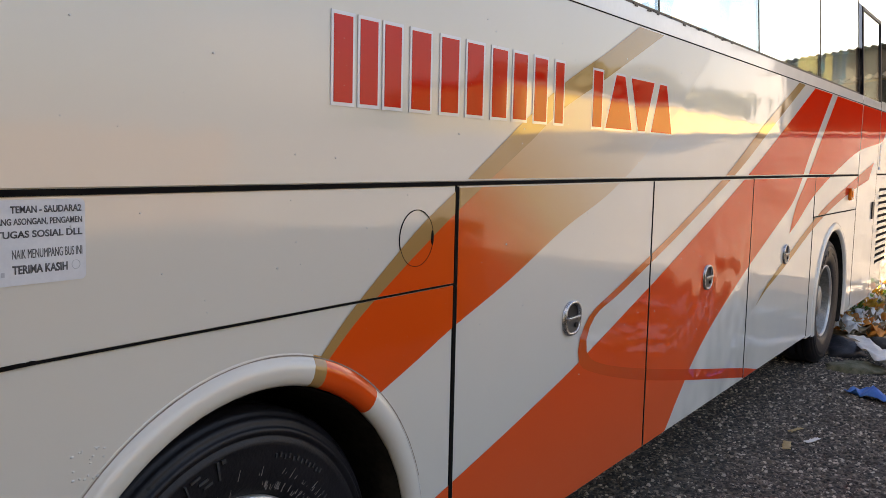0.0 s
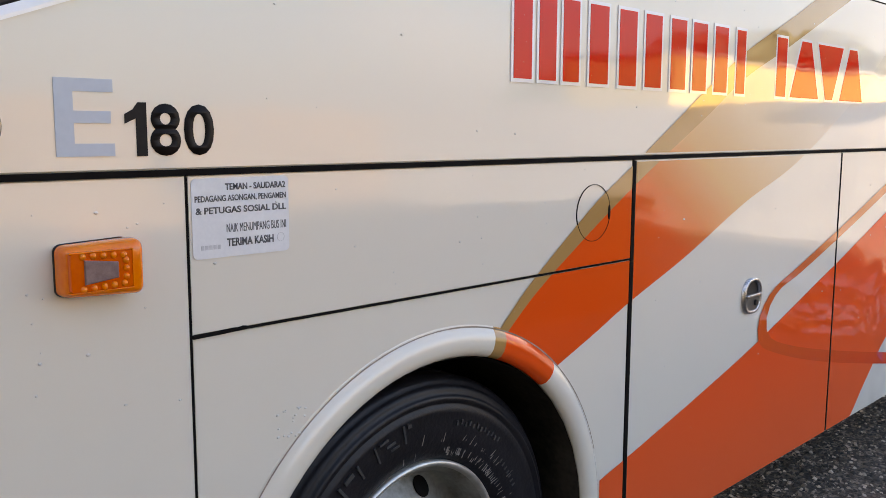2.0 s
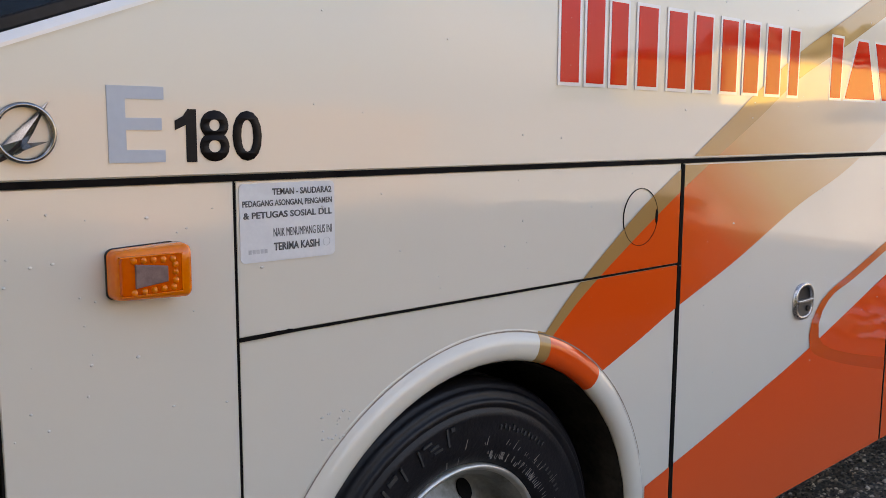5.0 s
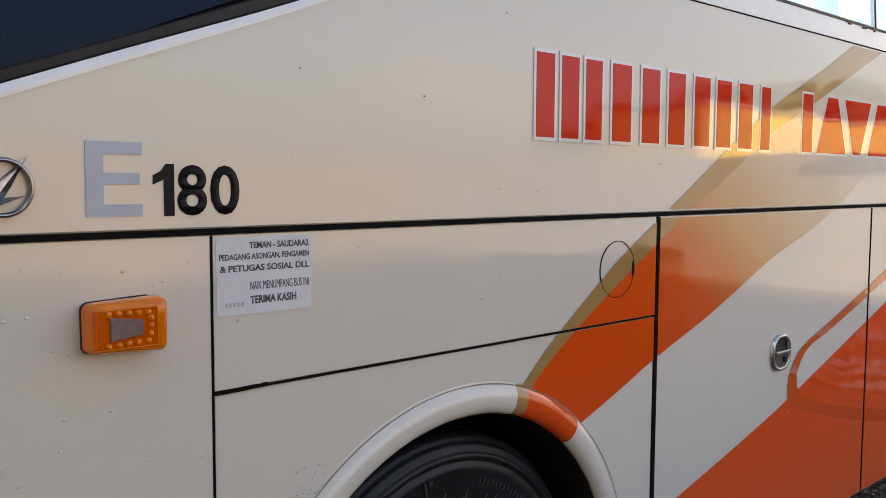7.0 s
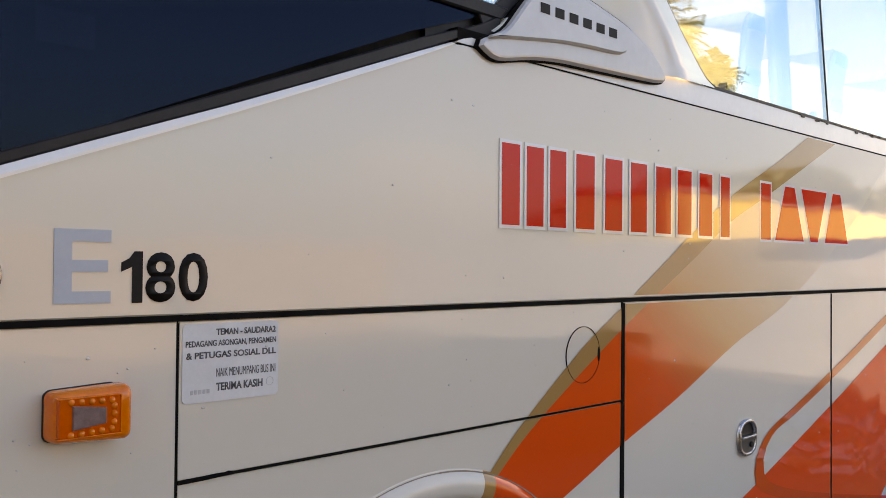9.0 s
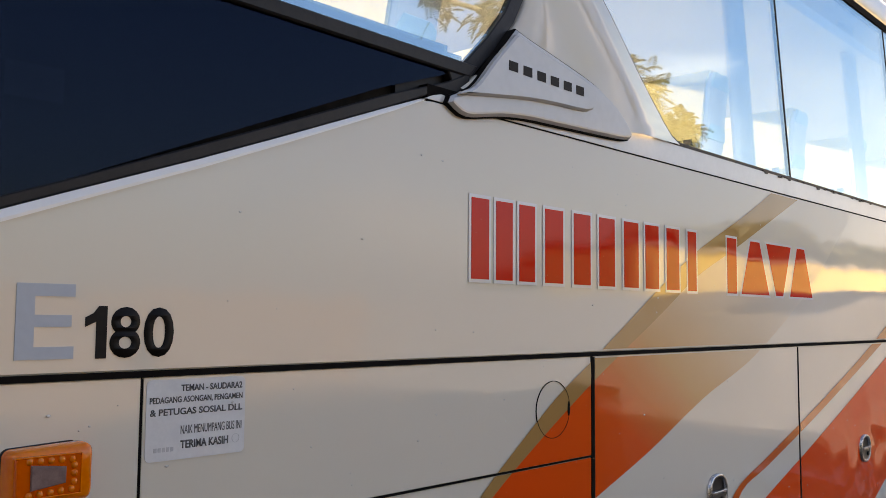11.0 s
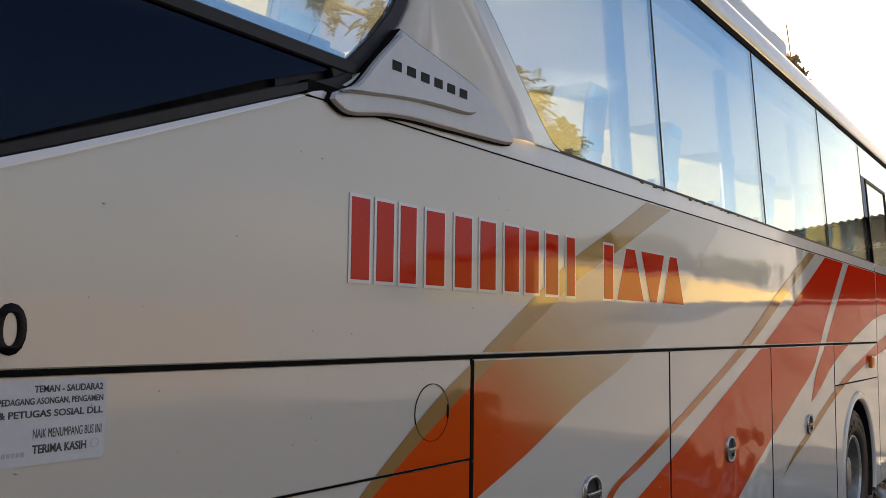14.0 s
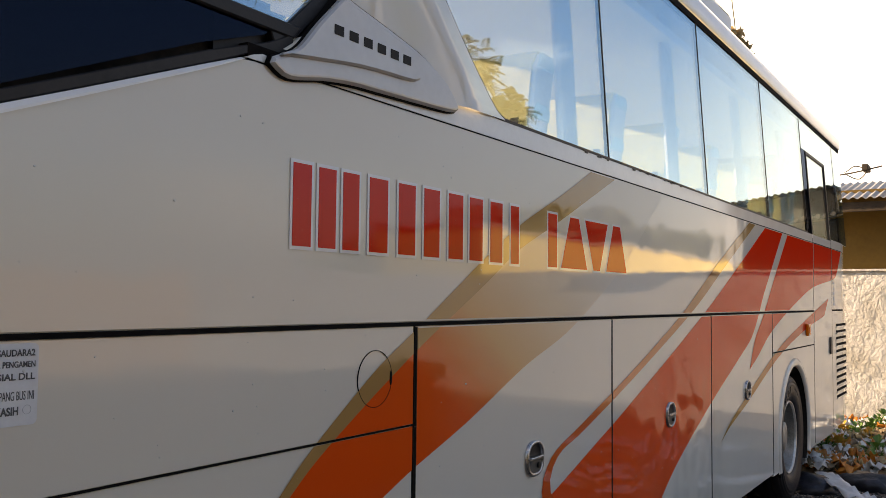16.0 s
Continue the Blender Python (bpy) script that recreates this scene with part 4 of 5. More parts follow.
for a, b in zip(rows, rows[1:]):
    for i in range(len(a)):
        bm.faces.new((a[i], a[(i + 1) % len(a)], b[(i + 1) % len(a)], b[i]))
bm.faces.new(rows[-1])
part("wing_base", bm, M_silver, wing)
face_line = spline([(-0.408, 2.443), (-0.499, 2.352), (-0.576, 2.268), (-0.640, 2.236), (-0.524, 2.250), (-0.356, 2.272), (-0.224, 2.282), (-0.126, 2.286), (-0.060, 2.293), (-0.030, 2.314), (-0.026, 2.352), (-0.046, 2.374), (-0.22, 2.409), (-0.408, 2.443)], 60)[:-1]
part("wing_face", plate(face_line, -0.036, -0.015, 0.006), M_silver, wing)
for k in range(6):
    x = -0.449 + 0.0627 * k
    part("badge_bar", box(x, x + 0.038, -0.0375, -0.034, 2.335 - 0.001 * k, 2.361 - 0.001 * k), M_black_film, wing, "dark raised bar")

# ---- rear door, rear corner and louvres ----
door = new("rear_door")
door.parent = bus
tagged(door, "cream rear passenger door with a tall window")
part("door_skin", plate(rect(6.612, 7.616, 0.33, 2.203), 0, T), M_white, door)
part("door_rail", plate(rect(6.612, 7.616, 2.211, 2.286), 0.002, 0.04, 0.004), M_trim, door)
for fx0, fx1, fz0, fz1 in ((6.60, 6.635, 2.29, 3.06), (7.59, 7.622, 2.29, 3.06), (6.60, 7.622, 3.05, 3.08)):
    part("door_frame", plate(rect(fx0, fx1, fz0, fz1), 0.004, 0.03, 0.002, True), M_rubber, door)
pn = part("door_pane", plate(rect(6.635, 7.59, 2.29, 3.05), 0.014, 0.02, 0.0, True), M_glass, door)
pn.visible_shadow = False
part("door_catch", plate(rounded(7.44, 7.56, 1.13, 1.30, 0.02), -0.012, 0.0, 0.004), M_rubber, door, "black door catch")
pn = part("window_pane", plate(rect(6.41, 7.60, 3.085, 3.40), 0.012, 0.018, 0.0, True), M_glass, bus)
pn.visible_shadow = False
part("rear_divider", plate(rect(6.40, 6.60, 2.29, 3.08), 0.010, 0.02, 0.0, True), M_glass_dark, bus)


def corner_sheet(name, z0, z1, material, shift=0.0, x0=7.632, label=""):
    """The rounded rear corner of the body, between two heights."""
    plan = [(x0, 0.0), (8.25, 0.0), (8.50, 0.012), (8.66, 0.05), (8.77, 0.12), (8.84, 0.22), (8.87, 0.34), (8.88, 0.5)]
    bm = bmesh.new()
    rows = [[bm.verts.new((x, y + shift + lean(z), z)) for x, y in plan] for z in (z0, (z0 + z1) / 2, z1)]
    for p, q in zip(rows, rows[1:]):
        for i in range(len(plan) - 1):
            bm.faces.new((p[i], p[i + 1], q[i + 1], q[i]))
    return part(name, bm, material, bus, label, smooth=True)


corner_sheet("rear_corner_panel", 0.36, 1.562, M_white)
corner_sheet("rear_corner_upper", 1.580, 2.203, M_white)
corner_sheet("rear_corner_rail", 2.211, 2.30, M_trim, 0.002)
corner_sheet("seam_backing", 0.37, 2.3, M_gap, 0.008)
corner_sheet("rear_corner_glass", 2.30, 3.42, M_glass_dark, 0.012, 8.2, "dark curved rear corner glass")
grille = new("engine_grille")
grille.parent = bus
tagged(grille, "horizontal engine louvres in the rear corner")
for k in range(12):
    z = 1.415 - 0.068 * k
    part("louvre_slot", box(7.87, 8.52, -0.003, 0.0, z - 0.014, z + 0.012), M_gap, grille)
    bm = box(7.862, 8.53, -0.010, 0.004, z - 0.026, z - 0.012, 0.003)
    part("louvre_slat", bm, M_white, grille)
for k in range(5):
    part("small_mark", box(7.70 + 0.015 * (k % 2), 7.78, -0.003, 0.0, 1.62 + 0.055 * k, 1.65 + 0.055 * k), M_ink_faint, bus)
part("rear_bumper", box(8.60, 8.95, 0.05, 2.4, 0.62, 0.86, 0.05), M_white, bus)

# ---- roof unit ----
part("roof_unit", box(1.2, 5.25, 0.38, 2.05, 3.62, 4.06, 0.05), M_white, bus, "cream roof-mounted air unit")

# ---- inside the coach ----
def passenger_seat():
    """A reclined coach seat that faces the front of the coach, with a cloth over its headrest."""
    seat = thing("passenger_seat", "grey coach seat with yellow headrest cloth and pale blue piping", "seat", "coach seats")
    bm = plate([(0.00, 2.16), (0.17, 2.16), (0.30, 2.72), (0.27, 2.765), (0.15, 2.765), (0.10, 2.70)], 0.0, 0.44, 0.012)
    part("backrest", bm, M_seat, seat)
    bm = plate([(-0.012, 2.20), (0.0, 2.20), (0.10, 2.705), (0.15, 2.773), (0.27, 2.773), (0.27, 2.782), (0.145, 2.782), (0.088, 2.71)], 0.015, 0.425, 0.0)
    part("headrest_cloth", bm, M_cloth, seat, "yellow cloth over the headrest")
    for z0, k in ((2.70, 0.0), (2.46, -0.055)):
        bm = plate([(0.115 + k, z0), (0.285 + k, z0), (0.295 + k, z0 + 0.05), (0.27 + k, z0 + 0.072), (0.16 + k, z0 + 0.072)], -0.006, 0.012, 0.003)
        part("piping", bm, M_piping, seat, "pale blue side piping")
    part("cushion", box(-0.42, 0.12, 0.0, 0.44, 2.02, 2.18, 0.03), M_seat, seat)
    part("seat_base", box(-0.34, 0.08, 0.06, 0.38, 1.74, 2.03), M_inside, seat)
    for k in range(4):
        part("cloth_bar", box(-0.006 + 0.026, 0.030, 0.05 + 0.055 * k, 0.085 + 0.055 * k, 2.43, 2.455), M_ink, seat, "dark printed bar")
    return seat


first = passenger_seat()
first.matrix_basis = Matrix.Translation((-0.66, 0.26, 0))
for r in range(9):
    for y in (0.26, 0.72, 1.44, 1.90):
        if (r, y) != (0, 0.26):
            copy_thing(first, Matrix.Translation((-0.66 + 0.94 * r, y, 0)))


def curtain(x0, x1):
    bm = bmesh.new()
    prev, k = None, 40
    for i in range(k + 1):
        x = x0 + (x1 - x0) * i / k
        y = 0.15 + 0.018 * math.sin(i * 1.05)
        row = [bm.verts.new((x, y + lean(z), z)) for z in (2.20, 2.8, 3.38)]
        if prev:
            for a in range(2):
                bm.faces.new((prev[a], row[a], row[a + 1], prev[a + 1]))
        prev = row
    ob = part("curtain", bm, M_curtain, None, smooth=True)
    tagged(ob, "gathered pale grey curtain beside the coach window", "curtain", "coach curtains")


for cx in (1.46, 2.98, 4.60, 6.2):
    curtain(cx - 0.10, cx + 0.06)
for k in range(6):
    pn = part("far_pane", box(-3.0 + 1.95 * k, -1.08 + 1.95 * k, 2.41, 2.42, 2.29, 3.36), M_glass_far, bus)
    pn.visible_shadow = False
part("luggage_rack", box(-2.8, 8.5, 0.14, 0.42, 3.20, 3.26, 0.01), M_inside, bus)
part("inside_notice", box(-1.70, -1.60, 0.030, 0.031, 2.04, 2.10), M_paper, bus, "white notice behind the dark glass")
# dark sheets added behind the film glass to stand for the unlit cab
part("film_view_blocker", box(-3.0, -0.60, 0.052, 0.058, 1.74, 2.318), M_under, bus)
part("cab_view_blocker", box(-3.0, -0.70, 0.9, 0.94, 1.74, 2.30), M_under, bus)
part("dash_panel", box(-2.9, -1.25, 0.10, 0.16, 1.70, 2.02, 0.02), M_seat, bus)

# ---- house behind the coach ----
def plaster_material():
    m, n, l, b = mat_new("cracked_white_plaster")
    at = n.new("ShaderNodeTexCoord").outputs["Object"]
    warp = n.new("ShaderNodeMix")
    warp.data_type = "RGBA"
    warp.inputs["Factor"].default_value = 0.35
    nz = n.new("ShaderNodeTexNoise")
    nz.inputs["Scale"].default_value = 5.0
    l.new(at, nz.inputs["Vector"])
    l.new(at, warp.inputs["A"])
    l.new(nz.outputs["Color"], warp.inputs["B"])
    vor = n.new("ShaderNodeTexVoronoi")
    vor.feature = "DISTANCE_TO_EDGE"
    vor.inputs["Scale"].default_value = 7.0
    l.new(warp.outputs["Result"], vor.inputs["Vector"])
    stain = noise_node(n, l, at, 2.2, 6.0)
    col = ramp_node(n, l, stain, [(0.3, (0.60, 0.56, 0.48)), (0.55, (0.80, 0.77, 0.71)), (0.8, (0.88, 0.86, 0.82))])
    crack = ramp_node(n, l, vor.outputs["Distance"], [(0.0, (0.74, 0.74, 0.74)), (0.03, (1, 1, 1))])
    l.new(mixed(n, l, 0.7, col, crack, "MULTIPLY"), b.inputs["Base Color"])
    b.inputs["Roughness"].default_value = 0.9
    lumps = noise_node(n, l, at, 7.0, 6.0, 0.65)
    both = mixed(n, l, 0.25, lumps, crack)
    bumped(n, l, b, both, 1.0, 0.09)
    return m


M_plaster = plaster_material()
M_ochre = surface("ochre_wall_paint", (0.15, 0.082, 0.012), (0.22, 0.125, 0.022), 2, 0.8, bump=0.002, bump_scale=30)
M_cream_wall = surface("sunlit_cream_wall_paint", (0.84, 0.64, 0.22), (0.90, 0.72, 0.30), 0.8, 0.8)
M_dimmed_wall = surface("dimmed_brown_plaster", (0.24, 0.17, 0.10), (0.36, 0.265, 0.17), 2, 0.9, bump=0.004, bump_scale=20)
M_sheet = surface("weathered_roof_sheet", (0.34, 0.32, 0.29), (0.58, 0.56, 0.52), 3, 0.85, bump=0.003, bump_scale=20)
M_rust = surface("rust_brown_roof_sheet", (0.02, 0.012, 0.008), (0.06, 0.036, 0.02), 3, 0.8, bump=0.003, bump_scale=20)
M_wood = surface("dark_weathered_wood", (0.03, 0.02, 0.012), (0.09, 0.06, 0.035), 6, 0.8, bump=0.002, bump_scale=40)


def corrugated(y0, y1, x0, z0, x1, z1, pitch=0.13, amp=0.022):
    """A corrugated sheet that rises from an eave (x0, z0) to (x1, z1), waves along y."""
    bm = bmesh.new()
    k = int((y1 - y0) / pitch * 8)
    prev = None
    for i in range(k + 1):
        y = y0 + (y1 - y0) * i / k
        w = amp * math.sin(2 * math.pi * y / pitch)
        row = [bm.verts.new((x, y, z + w + dz)) for x, z, dz in ((x0, z0, 0), (x1, z1, 0), (x1, z1, -0.008), (x0, z0, -0.008))]
        if prev:
            for a in range(4):
                b = (a + 1) % 4
                bm.faces.new((prev[a], prev[b], row[b], row[a]))
        prev = row
    bmesh.ops.recalc_face_normals(bm, faces=bm.faces[:])
    return bm


house = thing("house", "old house with cracked white wall, ochre upper wall and corrugated roof", "house")
part("wall", box(11.50, 11.75, -2.99, 7.0, 0, 2.10, 0.01), M_plaster, house, "cracked white plaster wall")
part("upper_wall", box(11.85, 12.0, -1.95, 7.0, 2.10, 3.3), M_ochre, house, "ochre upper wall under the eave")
part("sill", box(11.46, 11.95, -2.99, 7.0, 2.10, 2.13), M_plaster, house)
part("side_wall", box(12.0, 15.0, -1.95, -1.80, 0, 3.2), M_plaster, house)
part("eave_beam", box(11.25, 11.35, -1.9, 7.0, 2.93, 3.06), M_wood, house, "dark wooden eave beam")
part("roof", corrugated(-0.28, 7.0, 11.15, 3.11, 13.4, 3.60, 0.11, 0.014), M_sheet, house, "weathered grey corrugated roof")
part("side_roof", corrugated(-2.55, -0.30, 10.90, 3.33, 13.4, 3.47, 0.10, 0.014), M_rust, house, "rusty brown corrugated side roof")
part("fascia", box(11.05, 11.10, -1.95, -0.30, 2.97, 3.30), M_rust, house, "brown boarded fascia under the side roof")
part("porch_roof", corrugated(-1.95, -0.30, 10.72, 2.89, 11.05, 2.97, 0.10, 0.014), M_rust, house, "rusty corrugated porch roof")
# dark sheet in place of the shade under the porch roof
part("porch_dark_void", box(11.76, 11.84, -1.95, -0.30, 2.13, 2.95), M_wood, house, "dark sheet standing for the shaded porch interior")


def cable(name, pts, r, material, label, category):
    bm = bmesh.new()
    prev = None
    line = spline(pts, 24)
    for i, p in enumerate(line):
        d = (Vector(line[min(i + 1, 24)]) - Vector(line[max(i - 1, 0)])).normalized()
        q = d.to_track_quat("Z", "Y")
        ring = [bm.verts.new(Vector(p) + q @ Vector((r * math.cos(a), r * math.sin(a), 0))) for a in (0, 2.1, 4.2)]
        if prev:
            for k in range(3):
                bm.faces.new((prev[k], prev[(k + 1) % 3], ring[(k + 1) % 3], ring[k]))
        prev = ring
    return tagged(part(name, bm, material), label, category)


cable("power_cable", [(11.0, 3.0, 3.45), (11.0, 0.9, 3.40), (10.95, 0.3, 3.42), (10.95, -0.15, 3.50)], 0.012, M_wood, "dark overhead cable fixed along the eave", "cable")
cable("cable_loop", [(10.95, 0.30, 3.45), (10.95, 0.18, 3.52), (10.95, 0.05, 3.45), (10.95, 0.14, 3.34), (10.95, 0.28, 3.40), (10.95, 0.32, 3.45)], 0.009, M_wood, "loop of thin dark cable", "cable")
part("bracket", box(10.9, 11.2, 0.02, 0.10, 3.45, 3.54, 0.01), M_wood, house)

yard_wall = part("wall_yard", box(11.5, 11.7, -14.0, -3.0, 0, 2.13, 0.01), M_plaster)
tagged(yard_wall, "long cracked white yard wall", "wall", kind="structure")
cream = thing("cream_house", "low sunlit cream-yellow house across the yard", "house")
part("wall", box(16.6, 42.0, -12.5, -9.5, 0, 3.5), M_cream_wall, cream)
part("roof", box(16.5, 42.1, -12.6, -9.42, 3.5, 3.58), M_sheet, cream)
# unseen closing wall, coloured brown so its sunlit face mirrors less brightly
back_wall = part("wall_back", box(-25.0, 11.5, -14.2, -14.0, 0, 2.2, 0.01), M_dimmed_wall)
tagged(back_wall, "unseen plain plaster yard wall, browned to dim its reflection", "wall", kind="structure")

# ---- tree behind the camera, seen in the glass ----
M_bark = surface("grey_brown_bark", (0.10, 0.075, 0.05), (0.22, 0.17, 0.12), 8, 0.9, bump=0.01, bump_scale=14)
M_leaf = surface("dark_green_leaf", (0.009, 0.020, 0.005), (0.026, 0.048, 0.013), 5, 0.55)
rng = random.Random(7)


def limb(bm, pts, r0, r1, sides=8, n=18):
    line = spline(pts, n)
    prev = None
    for i, p in enumerate(line):
        d = (Vector(line[min(i + 1, n)]) - Vector(line[max(i - 1, 0)])).normalized()
        q = d.to_track_quat("Z", "Y")
        r = r0 + (r1 - r0) * i / n
        ring = [bm.verts.new(Vector(p) + q @ Vector((r * math.cos(6.2832 * k / sides), r * math.sin(6.2832 * k / sides), 0))) for k in range(sides)]
        if prev:
            for k in range(sides):
                bm.faces.new((prev[k], prev[(k + 1) % sides], ring[(k + 1) % sides], ring[k]))
        prev = ring
    return line


def frond(verts, faces, at, out, size):
    """A feathered leaf: pairs of leaflets along a drooping stalk."""
    d = Vector(out).normalized()
    side = d.cross(Vector((0, 0, 1))).normalized()
    for i in range(8):
        f = (i + 0.5) / 8
        p = Vector(at) + d * size * f + Vector((0, 0, -0.45 * size * f * f))
        for s in (-1, 1):
            ln = size * (0.40 - 0.18 * abs(f - 0.45))
            out = (side * s + d * 0.45 + Vector((0, 0, -0.5 + 0.3 * rng.random()))).normalized()
            w = d * ln * 0.20
            k = len(verts)
            verts += [tuple(p), tuple(p + out * ln * 0.3 + w), tuple(p + out * ln * 0.7 + w * 0.9), tuple(p + out * ln), tuple(p + out * ln * 0.7 - w * 0.9), tuple(p + out * ln * 0.3 - w)]
            faces.append((k, k + 1, k + 2, k + 3, k + 4, k + 5))


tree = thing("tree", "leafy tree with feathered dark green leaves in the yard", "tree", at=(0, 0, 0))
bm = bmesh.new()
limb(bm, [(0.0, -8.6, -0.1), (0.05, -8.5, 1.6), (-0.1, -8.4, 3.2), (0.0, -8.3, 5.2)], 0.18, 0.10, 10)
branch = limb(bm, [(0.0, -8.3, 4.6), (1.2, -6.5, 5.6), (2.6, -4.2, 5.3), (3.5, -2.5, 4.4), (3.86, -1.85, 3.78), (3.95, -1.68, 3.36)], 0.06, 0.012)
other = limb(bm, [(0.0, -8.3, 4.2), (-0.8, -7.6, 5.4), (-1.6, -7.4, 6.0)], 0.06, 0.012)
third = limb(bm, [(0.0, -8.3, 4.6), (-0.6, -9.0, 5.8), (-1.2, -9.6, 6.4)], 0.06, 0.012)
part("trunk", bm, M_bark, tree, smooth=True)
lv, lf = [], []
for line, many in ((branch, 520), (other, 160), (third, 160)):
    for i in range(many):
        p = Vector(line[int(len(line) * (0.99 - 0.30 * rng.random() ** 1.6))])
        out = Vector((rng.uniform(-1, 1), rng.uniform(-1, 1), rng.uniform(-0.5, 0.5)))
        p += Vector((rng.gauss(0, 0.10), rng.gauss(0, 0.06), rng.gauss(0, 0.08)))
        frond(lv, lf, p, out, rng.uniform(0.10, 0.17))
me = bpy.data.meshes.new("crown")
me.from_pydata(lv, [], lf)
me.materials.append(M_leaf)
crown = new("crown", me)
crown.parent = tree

# ---- unseen tall trees added to block sky light from the front of the coach ----
def sky_blocking_tree(x, y, height, spread, seed):
    r = random.Random(seed)
    t = thing("tree", "unseen tall dense dark green tree added to block the sky", "tree", "shade trees")
    bm = bmesh.new()
    tips = []
    limb(bm, [(x, y, -0.1), (x + 0.1, y, height * 0.25), (x - 0.1, y + 0.1, height * 0.55), (x, y, height * 0.9)], 0.24, 0.06, 10)
    for k in range(11):
        a, h = k * 2.4, height * (0.18 + 0.06 * k)
        reach = spread * (1.0 - 0.45 * abs(k / 10 - 0.35)) * r.uniform(0.75, 1.0)
        tips.append(limb(bm, [(x, y, h), (x + 0.5 * reach * math.cos(a), y + 0.5 * reach * math.sin(a), h + 0.25 * reach), (x + reach * math.cos(a), y + reach * math.sin(a), h + 0.30 * reach)], 0.08, 0.015, 6))
    part("trunk", bm, M_bark, t, smooth=True)
    verts, faces = [], []
    for k in range(7000):
        line = tips[k % len(tips)]
        p = Vector(line[int((len(line) - 1) * r.uniform(0.3, 1.0))]) + Vector((r.gauss(0, 0.5), r.gauss(0, 0.5), r.gauss(0, 0.42)))
        u = Vector((r.uniform(-1, 1), r.uniform(-1, 1), r.uniform(-0.8, 0.4))).normalized()
        v = u.cross(Vector((r.uniform(-1, 1), r.uniform(-1, 1), r.uniform(-1, 1)))).normalized()
        ln, wd = r.uniform(0.12, 0.20), r.uniform(0.05, 0.09)
        n = len(verts)
        verts += [tuple(p - u * ln), tuple(p + v * wd), tuple(p + u * ln), tuple(p - v * wd)]
        faces.append((n, n + 1, n + 2, n + 3))
    mesh = bpy.data.meshes.new("crown")
    mesh.from_pydata(verts, [], faces)
    mesh.materials.append(M_leaf)
    new("crown", mesh).parent = t


sky_blocking_tree(-3.6, -6.6, 6.4, 2.3, 31)
sky_blocking_tree(-7.4, -5.6, 6.8, 2.4, 32)
sky_blocking_tree(-11.0, -3.6, 6.4, 2.4, 33)

# ---- unseen woods added to grey the sky mirrored in the upper panels, haze in their colour ----
M_far_leaf = surface("haze_tinted_leaf", (0.15, 0.17, 0.12), (0.26, 0.28, 0.21), 1.2, 0.9)
woods = thing("far_woods", "unseen haze-tinted green woods added to grey the mirrored sky", "woods", kind="stuff")
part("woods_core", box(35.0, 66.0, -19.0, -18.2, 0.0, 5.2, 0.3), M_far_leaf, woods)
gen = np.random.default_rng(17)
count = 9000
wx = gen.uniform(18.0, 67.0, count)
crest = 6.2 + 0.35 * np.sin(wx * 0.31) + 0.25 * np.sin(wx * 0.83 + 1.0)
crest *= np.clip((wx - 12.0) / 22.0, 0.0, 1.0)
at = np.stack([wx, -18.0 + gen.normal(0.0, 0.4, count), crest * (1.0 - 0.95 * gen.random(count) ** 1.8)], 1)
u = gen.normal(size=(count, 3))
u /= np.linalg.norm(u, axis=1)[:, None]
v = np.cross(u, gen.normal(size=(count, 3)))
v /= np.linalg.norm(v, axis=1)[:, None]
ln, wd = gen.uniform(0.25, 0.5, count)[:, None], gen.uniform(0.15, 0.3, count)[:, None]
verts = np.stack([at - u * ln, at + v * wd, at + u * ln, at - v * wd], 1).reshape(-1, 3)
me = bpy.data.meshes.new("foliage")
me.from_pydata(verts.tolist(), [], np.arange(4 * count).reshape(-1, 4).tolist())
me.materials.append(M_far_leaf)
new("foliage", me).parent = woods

# ---- unseen hedge added behind the camera to block low sky, mirrored low in the paint ----
hedge = thing("hedge", "unseen low dark green hedge added to darken the lower panels", "hedge", kind="stuff")
part("hedge_core", box(-9.0, 5.2, -4.0, -3.28, 0, 0.93, 0.1), M_leaf, hedge)
hr = random.Random(21)
hv, hf = [], []
for i in range(9000):
    x = hr.uniform(-9.2, 5.4)
    if i % 2:
        p = Vector((x, -3.20 - 0.10 * hr.random(), 0.95 * hr.random()))
    else:
        p = Vector((x, hr.uniform(-4.0, -3.22), 0.91 + 0.06 * hr.random()))
    u = Vector((hr.uniform(-1, 1), hr.uniform(-1, 1), hr.uniform(-1, 1))).normalized()
    v = u.cross(Vector((hr.uniform(-1, 1), hr.uniform(-1, 1), hr.uniform(-1, 1)))).normalized()
    ln, wd = hr.uniform(0.04, 0.08), hr.uniform(0.018, 0.035)
    k = len(hv)
    hv += [tuple(p - u * ln), tuple(p + v * wd), tuple(p + u * ln), tuple(p - v * wd)]
    hf.append((k, k + 1, k + 2, k + 3))
me = bpy.data.meshes.new("foliage")
me.from_pydata(hv, [], hf)
me.materials.append(M_leaf)
new("foliage", me).parent = hedge

# ---- dry leaf bundle on the roof ----
M_dry = surface("dry_brown_leaf", (0.36, 0.25, 0.11), (0.60, 0.45, 0.24), 10, 0.9)
dv, df = [], []
